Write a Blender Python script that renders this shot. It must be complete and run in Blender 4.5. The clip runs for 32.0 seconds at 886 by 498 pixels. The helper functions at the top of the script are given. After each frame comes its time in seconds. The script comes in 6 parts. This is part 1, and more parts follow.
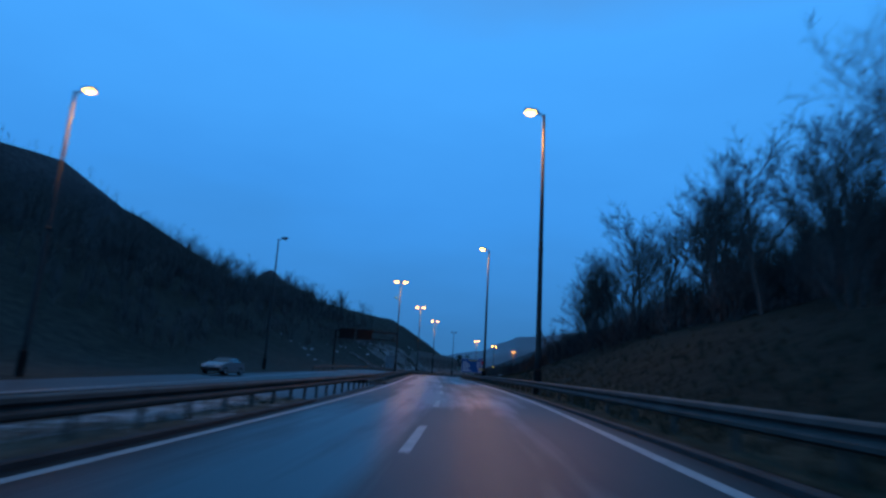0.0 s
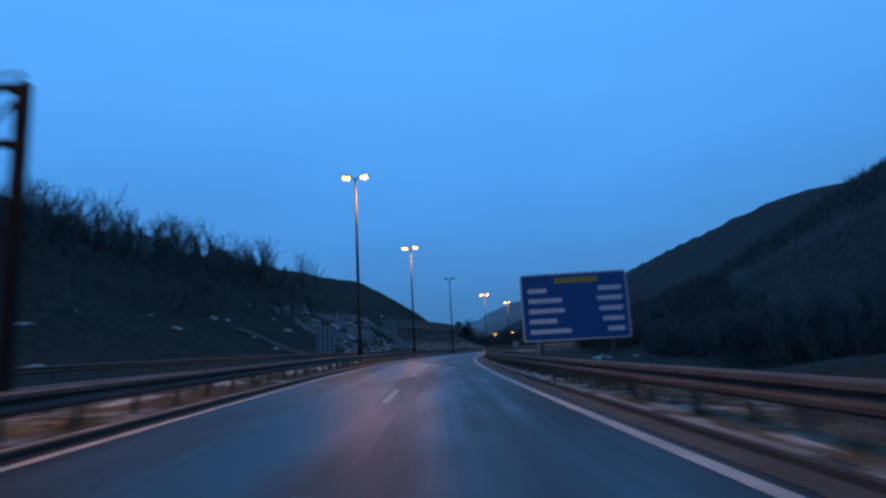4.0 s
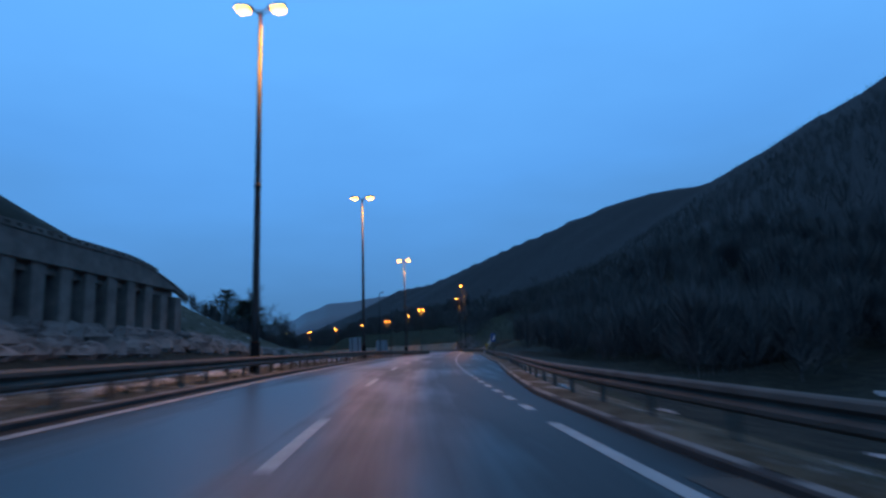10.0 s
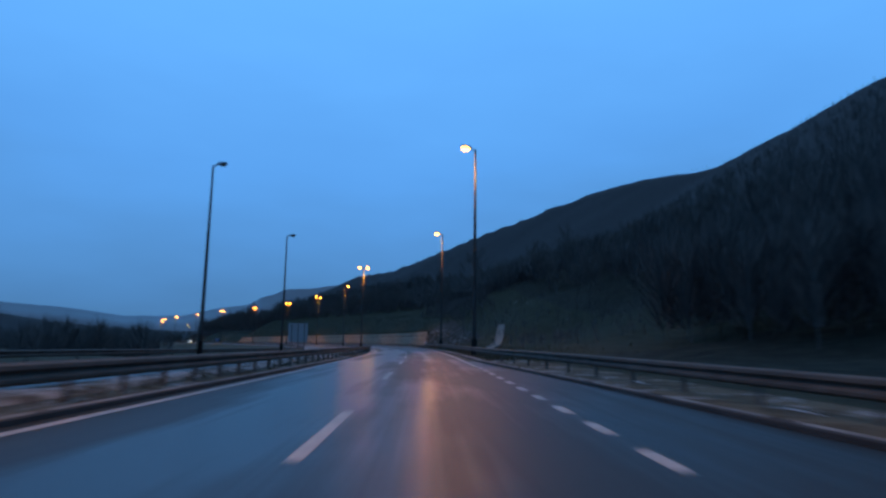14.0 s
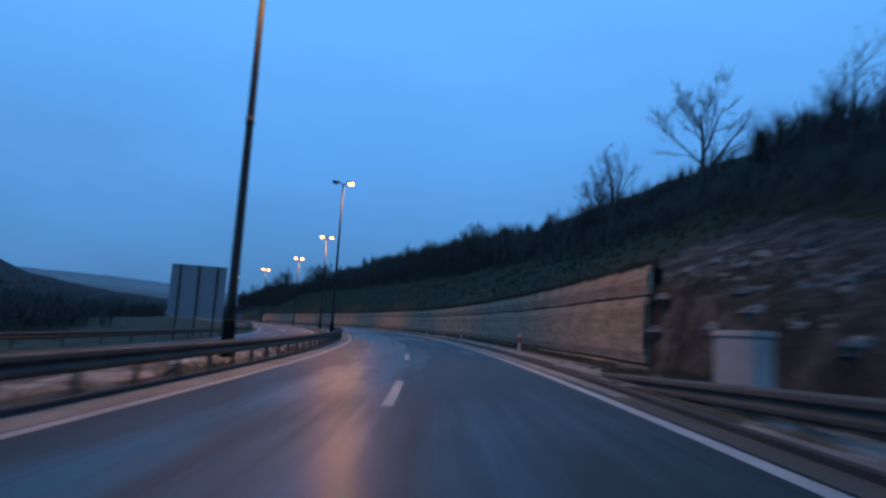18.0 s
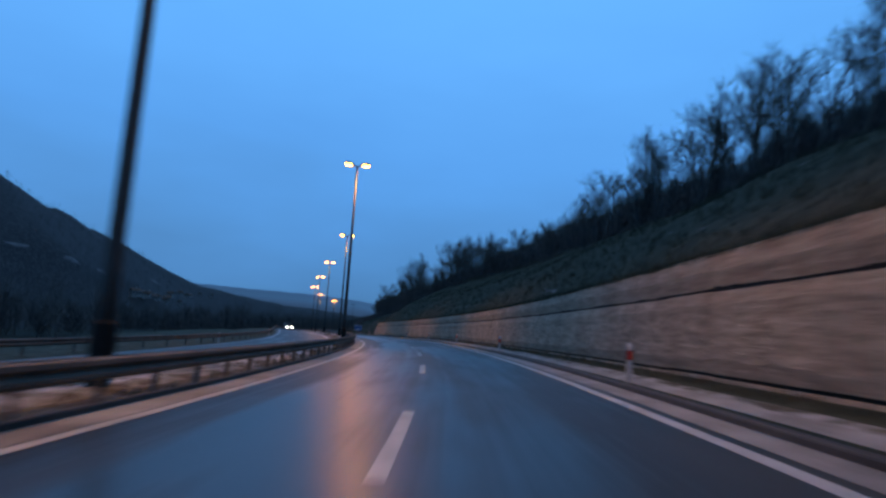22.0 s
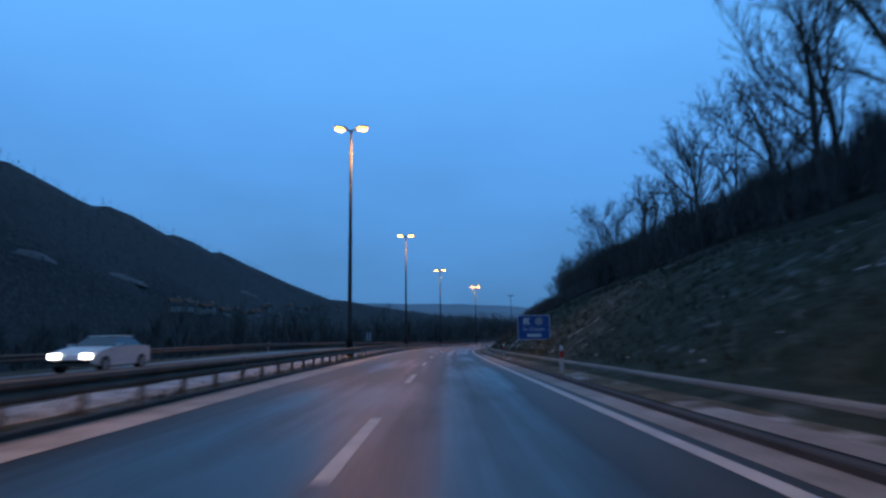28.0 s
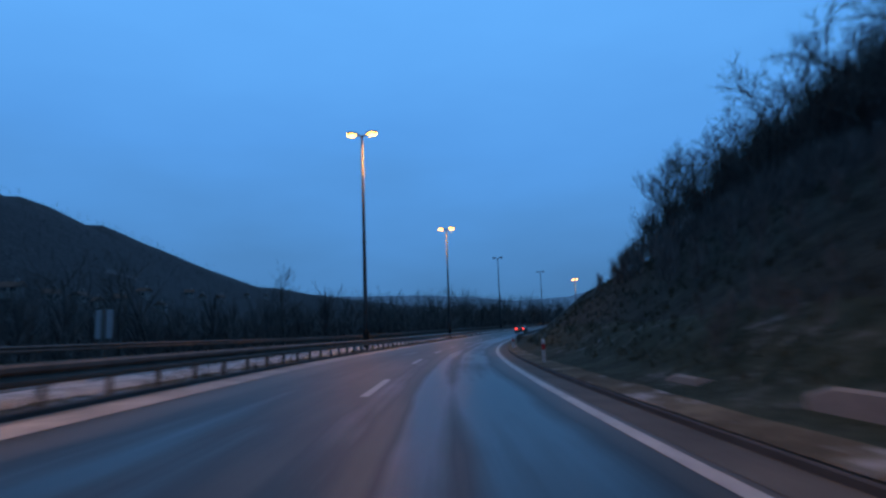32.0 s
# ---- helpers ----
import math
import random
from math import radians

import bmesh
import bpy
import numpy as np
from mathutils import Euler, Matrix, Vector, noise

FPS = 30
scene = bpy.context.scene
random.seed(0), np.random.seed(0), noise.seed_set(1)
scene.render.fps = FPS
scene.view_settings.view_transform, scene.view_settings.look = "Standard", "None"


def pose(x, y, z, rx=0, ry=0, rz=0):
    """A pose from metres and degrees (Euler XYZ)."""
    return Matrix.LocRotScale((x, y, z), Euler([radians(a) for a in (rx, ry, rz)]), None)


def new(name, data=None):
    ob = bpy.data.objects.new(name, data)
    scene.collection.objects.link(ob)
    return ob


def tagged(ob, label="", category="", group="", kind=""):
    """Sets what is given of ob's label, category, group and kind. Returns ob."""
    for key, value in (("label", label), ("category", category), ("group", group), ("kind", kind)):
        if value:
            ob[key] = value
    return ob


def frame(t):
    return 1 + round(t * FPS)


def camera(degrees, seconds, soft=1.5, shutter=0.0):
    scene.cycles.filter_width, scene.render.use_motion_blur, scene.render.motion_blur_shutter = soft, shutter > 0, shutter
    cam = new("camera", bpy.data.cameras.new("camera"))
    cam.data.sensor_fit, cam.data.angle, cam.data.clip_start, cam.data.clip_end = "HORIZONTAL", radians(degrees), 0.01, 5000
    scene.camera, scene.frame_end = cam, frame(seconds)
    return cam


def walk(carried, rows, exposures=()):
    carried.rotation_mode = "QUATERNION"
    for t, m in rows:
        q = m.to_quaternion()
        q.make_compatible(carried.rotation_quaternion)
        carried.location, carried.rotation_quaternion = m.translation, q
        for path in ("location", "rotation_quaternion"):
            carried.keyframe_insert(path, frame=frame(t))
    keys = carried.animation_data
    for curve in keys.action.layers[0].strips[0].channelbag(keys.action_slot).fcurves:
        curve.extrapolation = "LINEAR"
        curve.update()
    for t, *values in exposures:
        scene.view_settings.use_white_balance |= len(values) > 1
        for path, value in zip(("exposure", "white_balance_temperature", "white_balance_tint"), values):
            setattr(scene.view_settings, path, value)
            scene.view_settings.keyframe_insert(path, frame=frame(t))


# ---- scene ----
# A motorway along a valley at dusk, driven by car: one road curve from start to end carries everything.

# ---- the road's own curve: curvature, grade and bank along its length ----
STEP = 5.0
GRID = np.arange(-200.0, 1100.1, STEP)
KAPPA = [131, 133, 39, -60, -112, -166, -215, -232, -193, -160, -93, 6, 44, 98, 210, 267, 290, 296, 278, 271,
         260, 156, 7, -35, -84, -233, -276, -274, -255, -226, -188, -148, -115, -89, -71, -57, -48, -42, -40]
GRADE = [175, 176, 109, 51, 72, 27, 23, -7, 21, 16, -35, -69, -97, -128, 56, 73, 61, 44, 34, 29]
BANK = [0.039, 0.011, -0.03, -0.037, -0.041, -0.036, 0.011, 0.039, 0.05, 0.056, 0.047, 0.013, -0.024, -0.032,
        -0.021, -0.013, -0.009, -0.006, -0.004, -0.003]
_k = np.interp(GRID, -20 + 30.0 * np.arange(39), KAPPA) * 1e-5
_g = np.interp(GRID, -20 + 60.0 * np.arange(20), GRADE) * 1e-4
_e = np.interp(GRID, -20 + 60.0 * np.arange(20), BANK)
_th = np.concatenate([[0], np.cumsum((_k[1:] + _k[:-1]) / 2 * STEP)])
_th -= np.interp(0, GRID, _th)
_tm = (_th[1:] + _th[:-1]) / 2
_x = np.concatenate([[0], np.cumsum(-np.sin(_tm) * STEP)])
_y = np.concatenate([[0], np.cumsum(np.cos(_tm) * STEP)])
_z = np.concatenate([[0], np.cumsum((_g[1:] + _g[:-1]) / 2 * STEP)])
_x, _y, _z = (a - np.interp(0, GRID, a) for a in (_x, _y, _z))


def road(s, lat=0.0, up=0.0):
    """World places (n, 3) of points s metres along the road, lat to its right, up above its surface."""
    s, lat, up = np.broadcast_arrays(np.asarray(s, float), np.asarray(lat, float), np.asarray(up, float))
    a = np.interp(s, GRID, _th)
    z = np.interp(s, GRID, _z) + np.interp(s, GRID, _e) * np.clip(lat, -16, 8) + up
    return np.stack([np.interp(s, GRID, _x) + lat * np.cos(a), np.interp(s, GRID, _y) + lat * np.sin(a), z], -1)


def heading(s):
    return math.degrees(float(np.interp(s, GRID, _th)))


def on_road(s, lat=0.0, up=0.0, turn=0.0):
    """The pose of a thing whose +y runs along the road and +x to its right."""
    x, y, z = (float(v) for v in road(s, lat, up))
    return pose(x, y, z, 0, 0, heading(s) + turn)


# ---- camera: seconds, metres along the road, metres right of the lane line, yaw, pitch, roll ----
EYE = 1.136
ROWS = [
    (0.0, -20.19, 0.85, 1.11, 12.15, -3.31), (0.5, -8.54, 0.85, 1.03, 12.04, -1.91), (1.0, 3.11, 0.87, 0.15, 12.03, -0.70),
    (1.5, 14.76, 0.93, 0.25, 11.75, 0.10), (2.0, 26.41, 0.99, 0.56, 11.57, 0.71), (2.5, 38.05, 1.04, 0.81, 11.39, 1.06),
    (3.0, 49.64, 1.07, 0.97, 11.00, 1.22), (3.5, 61.12, 1.08, 1.28, 10.40, 2.42), (5.5, 107.34, 1.06, -0.20, 8.62, 3.96),
    (6.0, 119.04, 1.07, -1.55, 8.41, 3.86), (6.5, 130.83, 1.14, -3.29, 8.27, 4.36), (7.0, 142.75, 1.21, -5.04, 8.32, 4.56),
    (7.5, 154.85, 1.29, -6.70, 8.47, 4.71), (8.0, 167.05, 1.36, -8.45, 8.21, 4.06), (8.5, 179.32, 1.39, -10.63, 7.87, 2.71),
    (9.0, 191.64, 1.40, -12.61, 9.03, 2.56), (9.5, 203.96, 1.34, -14.60, 9.61, 2.22), (10.0, 216.34, 1.29, -16.19, 9.39, 1.88),
    (10.5, 228.84, 1.35, -17.74, 9.04, 1.96), (11.0, 241.37, 1.42, -19.10, 8.50, 1.95), (11.5, 253.85, 1.41, -20.39, 8.03, 1.78),
    (12.0, 266.31, 1.36, -20.89, 9.27, 1.02), (12.5, 278.72, 1.28, -20.93, 9.97, 0.14), (13.0, 291.20, 1.23, -20.37, 9.87, -0.94),
    (13.5, 303.91, 1.28, -20.05, 9.37, -0.76), (15.5, 354.78, 0.89, -19.06, 7.61, -1.84), (16.0, 366.89, 0.87, -18.34, 7.93, -3.03),
    (16.5, 378.89, 0.85, -17.27, 8.15, -3.25), (17.0, 390.77, 0.82, -16.10, 8.36, -3.86), (17.5, 402.52, 0.75, -14.35, 8.24, -4.16),
    (18.0, 414.17, 0.68, -12.21, 7.42, -3.35), (18.5, 425.76, 0.63, -10.30, 7.26, -3.27), (19.0, 437.30, 0.60, -8.20, 7.10, -3.39),
    (19.5, 448.83, 0.58, -6.22, 6.93, -3.54), (20.0, 460.39, 0.57, -4.14, 7.35, -3.48), (20.5, 472.09, 0.58, -1.94, 7.55, -3.68),
    (21.0, 483.80, 0.58, 0.05, 7.75, -3.74), (21.5, 495.37, 0.56, 2.01, 7.93, -3.75), (22.0, 506.90, 0.55, 4.01, 7.83, -3.55),
    (22.5, 518.48, 0.55, 6.08, 7.98, -3.54), (23.0, 530.06, 0.55, 8.04, 8.03, -3.64), (23.5, 541.63, 0.55, 9.99, 7.81, -3.59),
    (24.0, 553.16, 0.57, 11.84, 7.80, -3.75), (24.5, 564.60, 0.63, 13.52, 7.70, -3.48), (25.0, 576.00, 0.70, 15.21, 7.70, -3.51),
    (25.5, 587.47, 0.75, 16.81, 7.80, -3.31), (27.5, 632.67, 0.97, 18.99, 7.58, -0.19), (28.0, 643.26, 1.02, 18.91, 8.05, 0.77),
    (28.5, 653.59, 1.07, 18.76, 7.99, 1.73), (29.0, 663.78, 1.11, 18.71, 8.03, 2.28), (29.5, 673.94, 1.16, 18.52, 7.92, 1.88),
    (30.0, 683.99, 1.20, 18.33, 7.81, 1.98), (30.5, 693.82, 1.24, 17.68, 7.81, 1.94), (31.0, 703.57, 1.28, 16.74, 7.71, 1.61),
    (31.5, 713.40, 1.35, 15.87, 7.51, 1.96), (32.0, 723.24, 1.43, 14.70, 7.22, 2.11),
]
cam = camera(71.7, 32.0, soft=2.6, shutter=0.5)
walk(cam, [(t, pose(*(float(v) for v in road(s, lat, EYE)), 90 + pitch, roll, yaw)) for t, s, lat, yaw, pitch, roll in ROWS],
     exposures=[(0.0, -0.25, 5450, 3), (3.0, -0.18, 5650, 6), (6.0, 0.0, 6500, 11), (15.0, 0.05, 6600, 11), (27.0, 0.04, 6600, 11), (29.5, -0.06, 6500, 11), (32.0, -0.1, 6500, 11)])

# ---- sky: overcast dusk, deep blue low down and paler overhead ----
world = bpy.data.worlds.new("dusk_sky")
scene.world = world
world.use_nodes = True
wn, wl = world.node_tree.nodes, world.node_tree.links
wn.clear()
w_out, w_bg, w_ramp = wn.new("ShaderNodeOutputWorld"), wn.new("ShaderNodeBackground"), wn.new("ShaderNodeValToRGB")
w_co, w_sep = wn.new("ShaderNodeTexCoord"), wn.new("ShaderNodeSeparateXYZ")
w_noise, w_mul, w_add = wn.new("ShaderNodeTexNoise"), wn.new("ShaderNodeMath"), wn.new("ShaderNodeMath")
w_map = wn.new("ShaderNodeMapping")
w_map.inputs["Scale"].default_value = (1, 1, 3)
w_noise.inputs["Scale"].default_value, w_noise.inputs["Detail"].default_value = 2.2, 4
w_mul.operation, w_mul.inputs[1].default_value = "MULTIPLY_ADD", 0.24
w_mul.inputs[2].default_value = -0.12
wl.new(w_co.outputs["Generated"], w_sep.inputs[0])
wl.new(w_co.outputs["Generated"], w_map.inputs[0])
wl.new(w_map.outputs[0], w_noise.inputs[0])
wl.new(w_noise.outputs["Fac"], w_mul.inputs[0])
wl.new(w_sep.outputs["Z"], w_add.inputs[0])
wl.new(w_mul.outputs[0], w_add.inputs[1])
wl.new(w_add.outputs[0], w_ramp.inputs[0])
SKY = [(0.0, (0.066, 0.20, 0.43)), (0.12, (0.082, 0.27, 0.61)), (0.28, (0.100, 0.36, 0.86)), (0.5, (0.130, 0.46, 1.05)),
       (0.75, (0.15, 0.30, 0.56)), (1.0, (0.20, 0.26, 0.37))]
w_ramp.color_ramp.elements[0].position, w_ramp.color_ramp.elements[0].color = SKY[0][0], (*SKY[0][1], 1)
w_ramp.color_ramp.elements[1].position, w_ramp.color_ramp.elements[1].color = SKY[-1][0], (*SKY[-1][1], 1)
for at, colour in SKY[1:-1]:
    w_ramp.color_ramp.elements.new(at).color = (*colour, 1)
wl.new(w_ramp.outputs[0], w_bg.inputs[0])
w_bg.inputs[1].default_value = 1.0
wl.new(w_bg.outputs[0], w_out.inputs[0])

LAMP_POWER = 4700.0
THROW_POWER = 1800.0
LAMP_COLOUR = (1.0, 0.375, 0.02)


# ---- materials ----
def material(name, rough=0.8, metal=0.0, spec=0.4):
    m = bpy.data.materials.new(name)
    m.use_nodes = True
    n, l = m.node_tree.nodes, m.node_tree.links
    b = n["Principled BSDF"]
    b.inputs["Roughness"].default_value, b.inputs["Metallic"].default_value = rough, metal
    b.inputs["Specular IOR Level"].default_value = spec
    return m, n, l, b


def noise_node(n, l, coord, scale, detail=4, stretch=(1, 1, 1), rough=0.6):
    mp, tx = n.new("ShaderNodeMapping"), n.new("ShaderNodeTexNoise")
    mp.inputs["Scale"].default_value = stretch
    tx.inputs["Scale"].default_value, tx.inputs["Detail"].default_value, tx.inputs["Roughness"].default_value = scale, detail, rough
    l.new(coord, mp.inputs[0])
    l.new(mp.outputs[0], tx.inputs[0])
    return tx.outputs["Fac"]


def ramp_node(n, l, fac, stops):
    r = n.new("ShaderNodeValToRGB")
    els = r.color_ramp.elements
    els[0].position, els[0].color = stops[0][0], (*stops[0][1], 1)
    els[1].position, els[1].color = stops[-1][0], (*stops[-1][1], 1)
    for at, c in stops[1:-1]:
        els.new(at).color = (*c, 1)
    l.new(fac, r.inputs[0])
    return r.outputs[0]


def mix_node(n, l, fac, a, b):
    x = n.new("ShaderNodeMix")
    x.data_type = "RGBA"
    l.new(fac, x.inputs[0])
    l.new(a, x.inputs[6])
    l.new(b, x.inputs[7])
    return x.outputs[2]


def bump_node(n, l, height, bsdf, strength, distance):
    b = n.new("ShaderNodeBump")
    b.inputs["Strength"].default_value, b.inputs["Distance"].default_value = strength, distance
    l.new(height, b.inputs["Height"])
    l.new(b.outputs[0], bsdf.inputs["Normal"])


def grey(v):
    return (v, v, v)


def mottled(name, dark, light, scale=3.0, fine=40.0, rough=0.8, metal=0.0, spec=0.4, bump=0.3, depth=0.01, stretch=(1, 1, 1)):
    """A surface of two close colours, mottled at two scales, with fine relief."""
    m, n, l, b = material(name, rough, metal, spec)
    co = n.new("ShaderNodeTexCoord").outputs["Object"]
    big, small = noise_node(n, l, co, scale, 4, stretch), noise_node(n, l, co, fine, 3, stretch)
    add = n.new("ShaderNodeMath")
    add.operation = "MULTIPLY_ADD"
    add.inputs[1].default_value = 0.45
    l.new(small, add.inputs[0])
    l.new(big, add.inputs[2])
    l.new(ramp_node(n, l, add.outputs[0], [(0.45, dark), (1.0, light)]), b.inputs["Base Color"])
    if bump:
        bump_node(n, l, add.outputs[0], b, bump, depth)
    return m


def plain(name, colour, rough=0.5, metal=0.0, spec=0.4):
    """A factory-even surface: signs, lenses, painted sheet."""
    m, n, l, b = material(name, rough, metal, spec)
    co = n.new("ShaderNodeTexCoord").outputs["Object"]
    f = noise_node(n, l, co, 6.0, 3)
    l.new(ramp_node(n, l, f, [(0.3, tuple(0.82 * c for c in colour)), (0.7, colour)]), b.inputs["Base Color"])
    return m


def glowing(name, colour, strength):
    m, n, l, b = material(name, 0.4)
    b.inputs["Base Color"].default_value = (*colour, 1)
    b.inputs["Emission Color"].default_value, b.inputs["Emission Strength"].default_value = (*colour, 1), strength
    return m


def asphalt_material(name):
    """Damp asphalt: the wheel tracks shine, dry streaks run along the road (UV: metres across, metres along)."""
    m, n, l, b = material(name, 0.5, 0, 0.2)
    uv, co = n.new("ShaderNodeTexCoord").outputs["UV"], n.new("ShaderNodeTexCoord").outputs["Object"]
    streak = noise_node(n, l, uv, 1.0, 5, (1.1, 0.02, 1), 0.6)
    patch = noise_node(n, l, uv, 1.0, 4, (0.25, 0.05, 1))
    grit = noise_node(n, l, co, 70.0, 2)
    split, track = n.new("ShaderNodeSeparateXYZ"), n.new("ShaderNodeMapRange")
    l.new(uv, split.inputs[0])
    l.new(split.outputs[0], track.inputs[0])
    track.inputs[1].default_value, track.inputs[2].default_value = -4.0, 4.0
    # damp stays longest between the tracks of the overtaking lane
    damp = ramp_node(n, l, track.outputs[0], [(0.0, grey(0.0)), (0.16, grey(0.05)), (0.27, grey(0.26)), (0.42, grey(0.22)), (0.55, grey(0.06)), (0.70, grey(0.10)), (0.86, grey(0.02)), (1.0, grey(0.0))])
    add, less = n.new("ShaderNodeMath"), n.new("ShaderNodeMath")
    add.operation, less.operation = "MULTIPLY_ADD", "SUBTRACT"
    add.inputs[1].default_value = 0.6
    l.new(streak, add.inputs[0])
    l.new(patch, add.inputs[2])
    l.new(add.outputs[0], less.inputs[0])
    l.new(damp, less.inputs[1])
    # the last stretch has dried further
    later, drier = n.new("ShaderNodeMapRange"), n.new("ShaderNodeMath")
    later.inputs[1].default_value, later.inputs[2].default_value, later.inputs[3].default_value, later.inputs[4].default_value = 645.0, 700.0, 0.0, 1.0
    l.new(split.outputs[1], later.inputs[0])
    # there only the slow lane's wheel tracks stay wet; the rest is dry and dusty
    tracks = ramp_node(n, l, track.outputs[0], [(0.0, grey(0.78)), (0.5, grey(0.72)), (0.535, grey(0.52)), (0.56, grey(0.5)), (0.585, grey(0.7)), (0.605, grey(0.7)), (0.63, grey(0.40)), (0.66, grey(0.40)), (0.70, grey(0.66)), (0.735, grey(0.36)), (0.84, grey(0.33)), (0.90, grey(0.70)), (1.0, grey(0.80))])
    shift = n.new("ShaderNodeMath")
    shift.operation, shift.inputs[1].default_value = "SUBTRACT", 0.5
    l.new(tracks, shift.inputs[0])
    drier.operation = "MULTIPLY_ADD"
    l.new(shift.outputs[0], drier.inputs[0])
    l.new(later.outputs[0], drier.inputs[1])
    l.new(less.outputs[0], drier.inputs[2])
    dry = drier.outputs[0]
    tar = ramp_node(n, l, dry, [(0.50, (0.013, 0.0130, 0.0124)), (0.78, (0.020, 0.0200, 0.0192)), (1.0, (0.040, 0.0398, 0.038))])
    dust, mix, amount = n.new("ShaderNodeMapRange"), n.new("ShaderNodeMix"), n.new("ShaderNodeMath")
    dust.inputs[1].default_value, dust.inputs[2].default_value, dust.inputs[3].default_value, dust.inputs[4].default_value = 0.78, 1.15, 0.0, 0.9
    l.new(dry, dust.inputs[0])
    amount.operation = "MULTIPLY"
    l.new(dust.outputs[0], amount.inputs[0])
    l.new(later.outputs[0], amount.inputs[1])
    mix.data_type = "RGBA"
    l.new(amount.outputs[0], mix.inputs[0])
    l.new(tar, mix.inputs[6])
    mix.inputs[7].default_value = (0.105, 0.099, 0.089, 1)
    l.new(mix.outputs[2], b.inputs["Base Color"])
    for socket, wet_value, dry_value in (("Roughness", 0.31, 0.47), ("Specular IOR Level", 0.34, 0.17)):
        r = n.new("ShaderNodeMapRange")
        r.inputs[1].default_value, r.inputs[2].default_value, r.inputs[3].default_value, r.inputs[4].default_value = 0.57, 0.78, wet_value, dry_value
        l.new(dry, r.inputs[0])
        l.new(r.outputs[0], b.inputs[socket])
    bump_node(n, l, grit, b, 0.25, 0.004)
    return m


def ground_material(name, stops, snow, snow_scale=0.35, fine=5.0, cover=0.85, melt=0.12):
    """Winter ground: dead grass, earth and moss, with thin remains of snow where snow (0 to 1) lets them lie."""
    m, n, l, b = material(name, 0.95, 0, 0.2)
    co = n.new("ShaderNodeTexCoord").outputs["Object"]
    big, mid, small = noise_node(n, l, co, 0.13, 4), noise_node(n, l, co, 0.9, 4), noise_node(n, l, co, fine, 4)
    add = n.new("ShaderNodeMath")
    add.operation = "MULTIPLY_ADD"
    add.inputs[1].default_value = 0.5
    l.new(small, add.inputs[0])
    l.new(mid, add.inputs[2])
    base = ramp_node(n, l, add.outputs[0], stops)
    white = n.new("ShaderNodeRGB")
    white.outputs[0].default_value = (0.36, 0.37, 0.39, 1)
    s1 = noise_node(n, l, co, snow_scale, 6, (1, 1, 2.5), 0.7)
    mul = n.new("ShaderNodeMath")
    mul.operation = "MULTIPLY_ADD"
    mul.inputs[1].default_value = 0.45
    l.new(big, mul.inputs[0])
    l.new(s1, mul.inputs[2])
    mask = ramp_node(n, l, mul.outputs[0], [(0.86 - 0.2 * snow, grey(0)), (0.86 + melt - 0.2 * snow, grey(cover))])
    l.new(mix_node(n, l, mask, base, white.outputs[0]), b.inputs["Base Color"])
    bump_node(n, l, add.outputs[0], b, 0.8, 0.25)
    return m


def stone_material(name, dark, light):
    """Hewn stone facing in thin, uneven level beds."""
    m, n, l, b = material(name, 0.9, 0, 0.25)
    co = n.new("ShaderNodeNewGeometry").outputs["Position"]
    beds = noise_node(n, l, co, 1.0, 5, (0.9, 0.9, 7.0), 0.65)
    blot = noise_node(n, l, co, 0.5, 4)
    fine = noise_node(n, l, co, 18.0, 4)
    info = n.new("ShaderNodeObjectInfo").outputs["Random"]
    add, add2 = n.new("ShaderNodeMath"), n.new("ShaderNodeMath")
    add.operation = add2.operation = "MULTIPLY_ADD"
    add.inputs[1].default_value, add2.inputs[1].default_value = 0.55, 0.02
    l.new(blot, add.inputs[0])
    l.new(beds, add.inputs[2])
    l.new(info, add2.inputs[0])
    l.new(add.outputs[0], add2.inputs[2])
    l.new(ramp_node(n, l, add2.outputs[0], [(0.58, dark), (0.80, tuple((a + c) / 2 for a, c in zip(dark, light))), (1.02, light)]), b.inputs["Base Color"])
    sum3 = n.new("ShaderNodeMath")
    sum3.operation = "MULTIPLY_ADD"
    sum3.inputs[1].default_value = 0.3
    l.new(fine, sum3.inputs[0])
    l.new(beds, sum3.inputs[2])
    bump_node(n, l, sum3.outputs[0], b, 0.6, 0.10)
    return m


ASPHALT = asphalt_material("damp_asphalt")
LINE = mottled("road_paint", grey(0.24), grey(0.46), 2.0, 30.0, 0.55, bump=0.1)
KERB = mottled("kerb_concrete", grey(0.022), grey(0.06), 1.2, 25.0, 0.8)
CONCRETE = mottled("grey_concrete", grey(0.10), (0.25, 0.24, 0.22), 0.8, 14.0, 0.85)
PALE = mottled("pale_concrete", grey(0.26), (0.46, 0.45, 0.43), 0.8, 14.0, 0.85)
SHOULDER = mottled("shoulder_grit", (0.09, 0.087, 0.082), (0.34, 0.34, 0.34), 0.6, 12.0, 0.85)
SALT = mottled("salt_crusted_road_edge", (0.16, 0.16, 0.16), (0.5, 0.5, 0.5), 0.6, 12.0, 0.85)
DRY_EDGE = mottled("dry_asphalt_edge", (0.040, 0.037, 0.033), (0.11, 0.10, 0.088), 0.7, 12.0, 0.85)
STEEL = mottled("weathered_galvanized_steel", (0.052, 0.05, 0.046), (0.13, 0.125, 0.115), 1.5, 30.0, 0.75, 0.0, 0.25, 0.1)
POLE = mottled("grey_pole_steel", grey(0.022), grey(0.048), 1.0, 20.0, 0.6, 0.25, 0.4, 0.1)
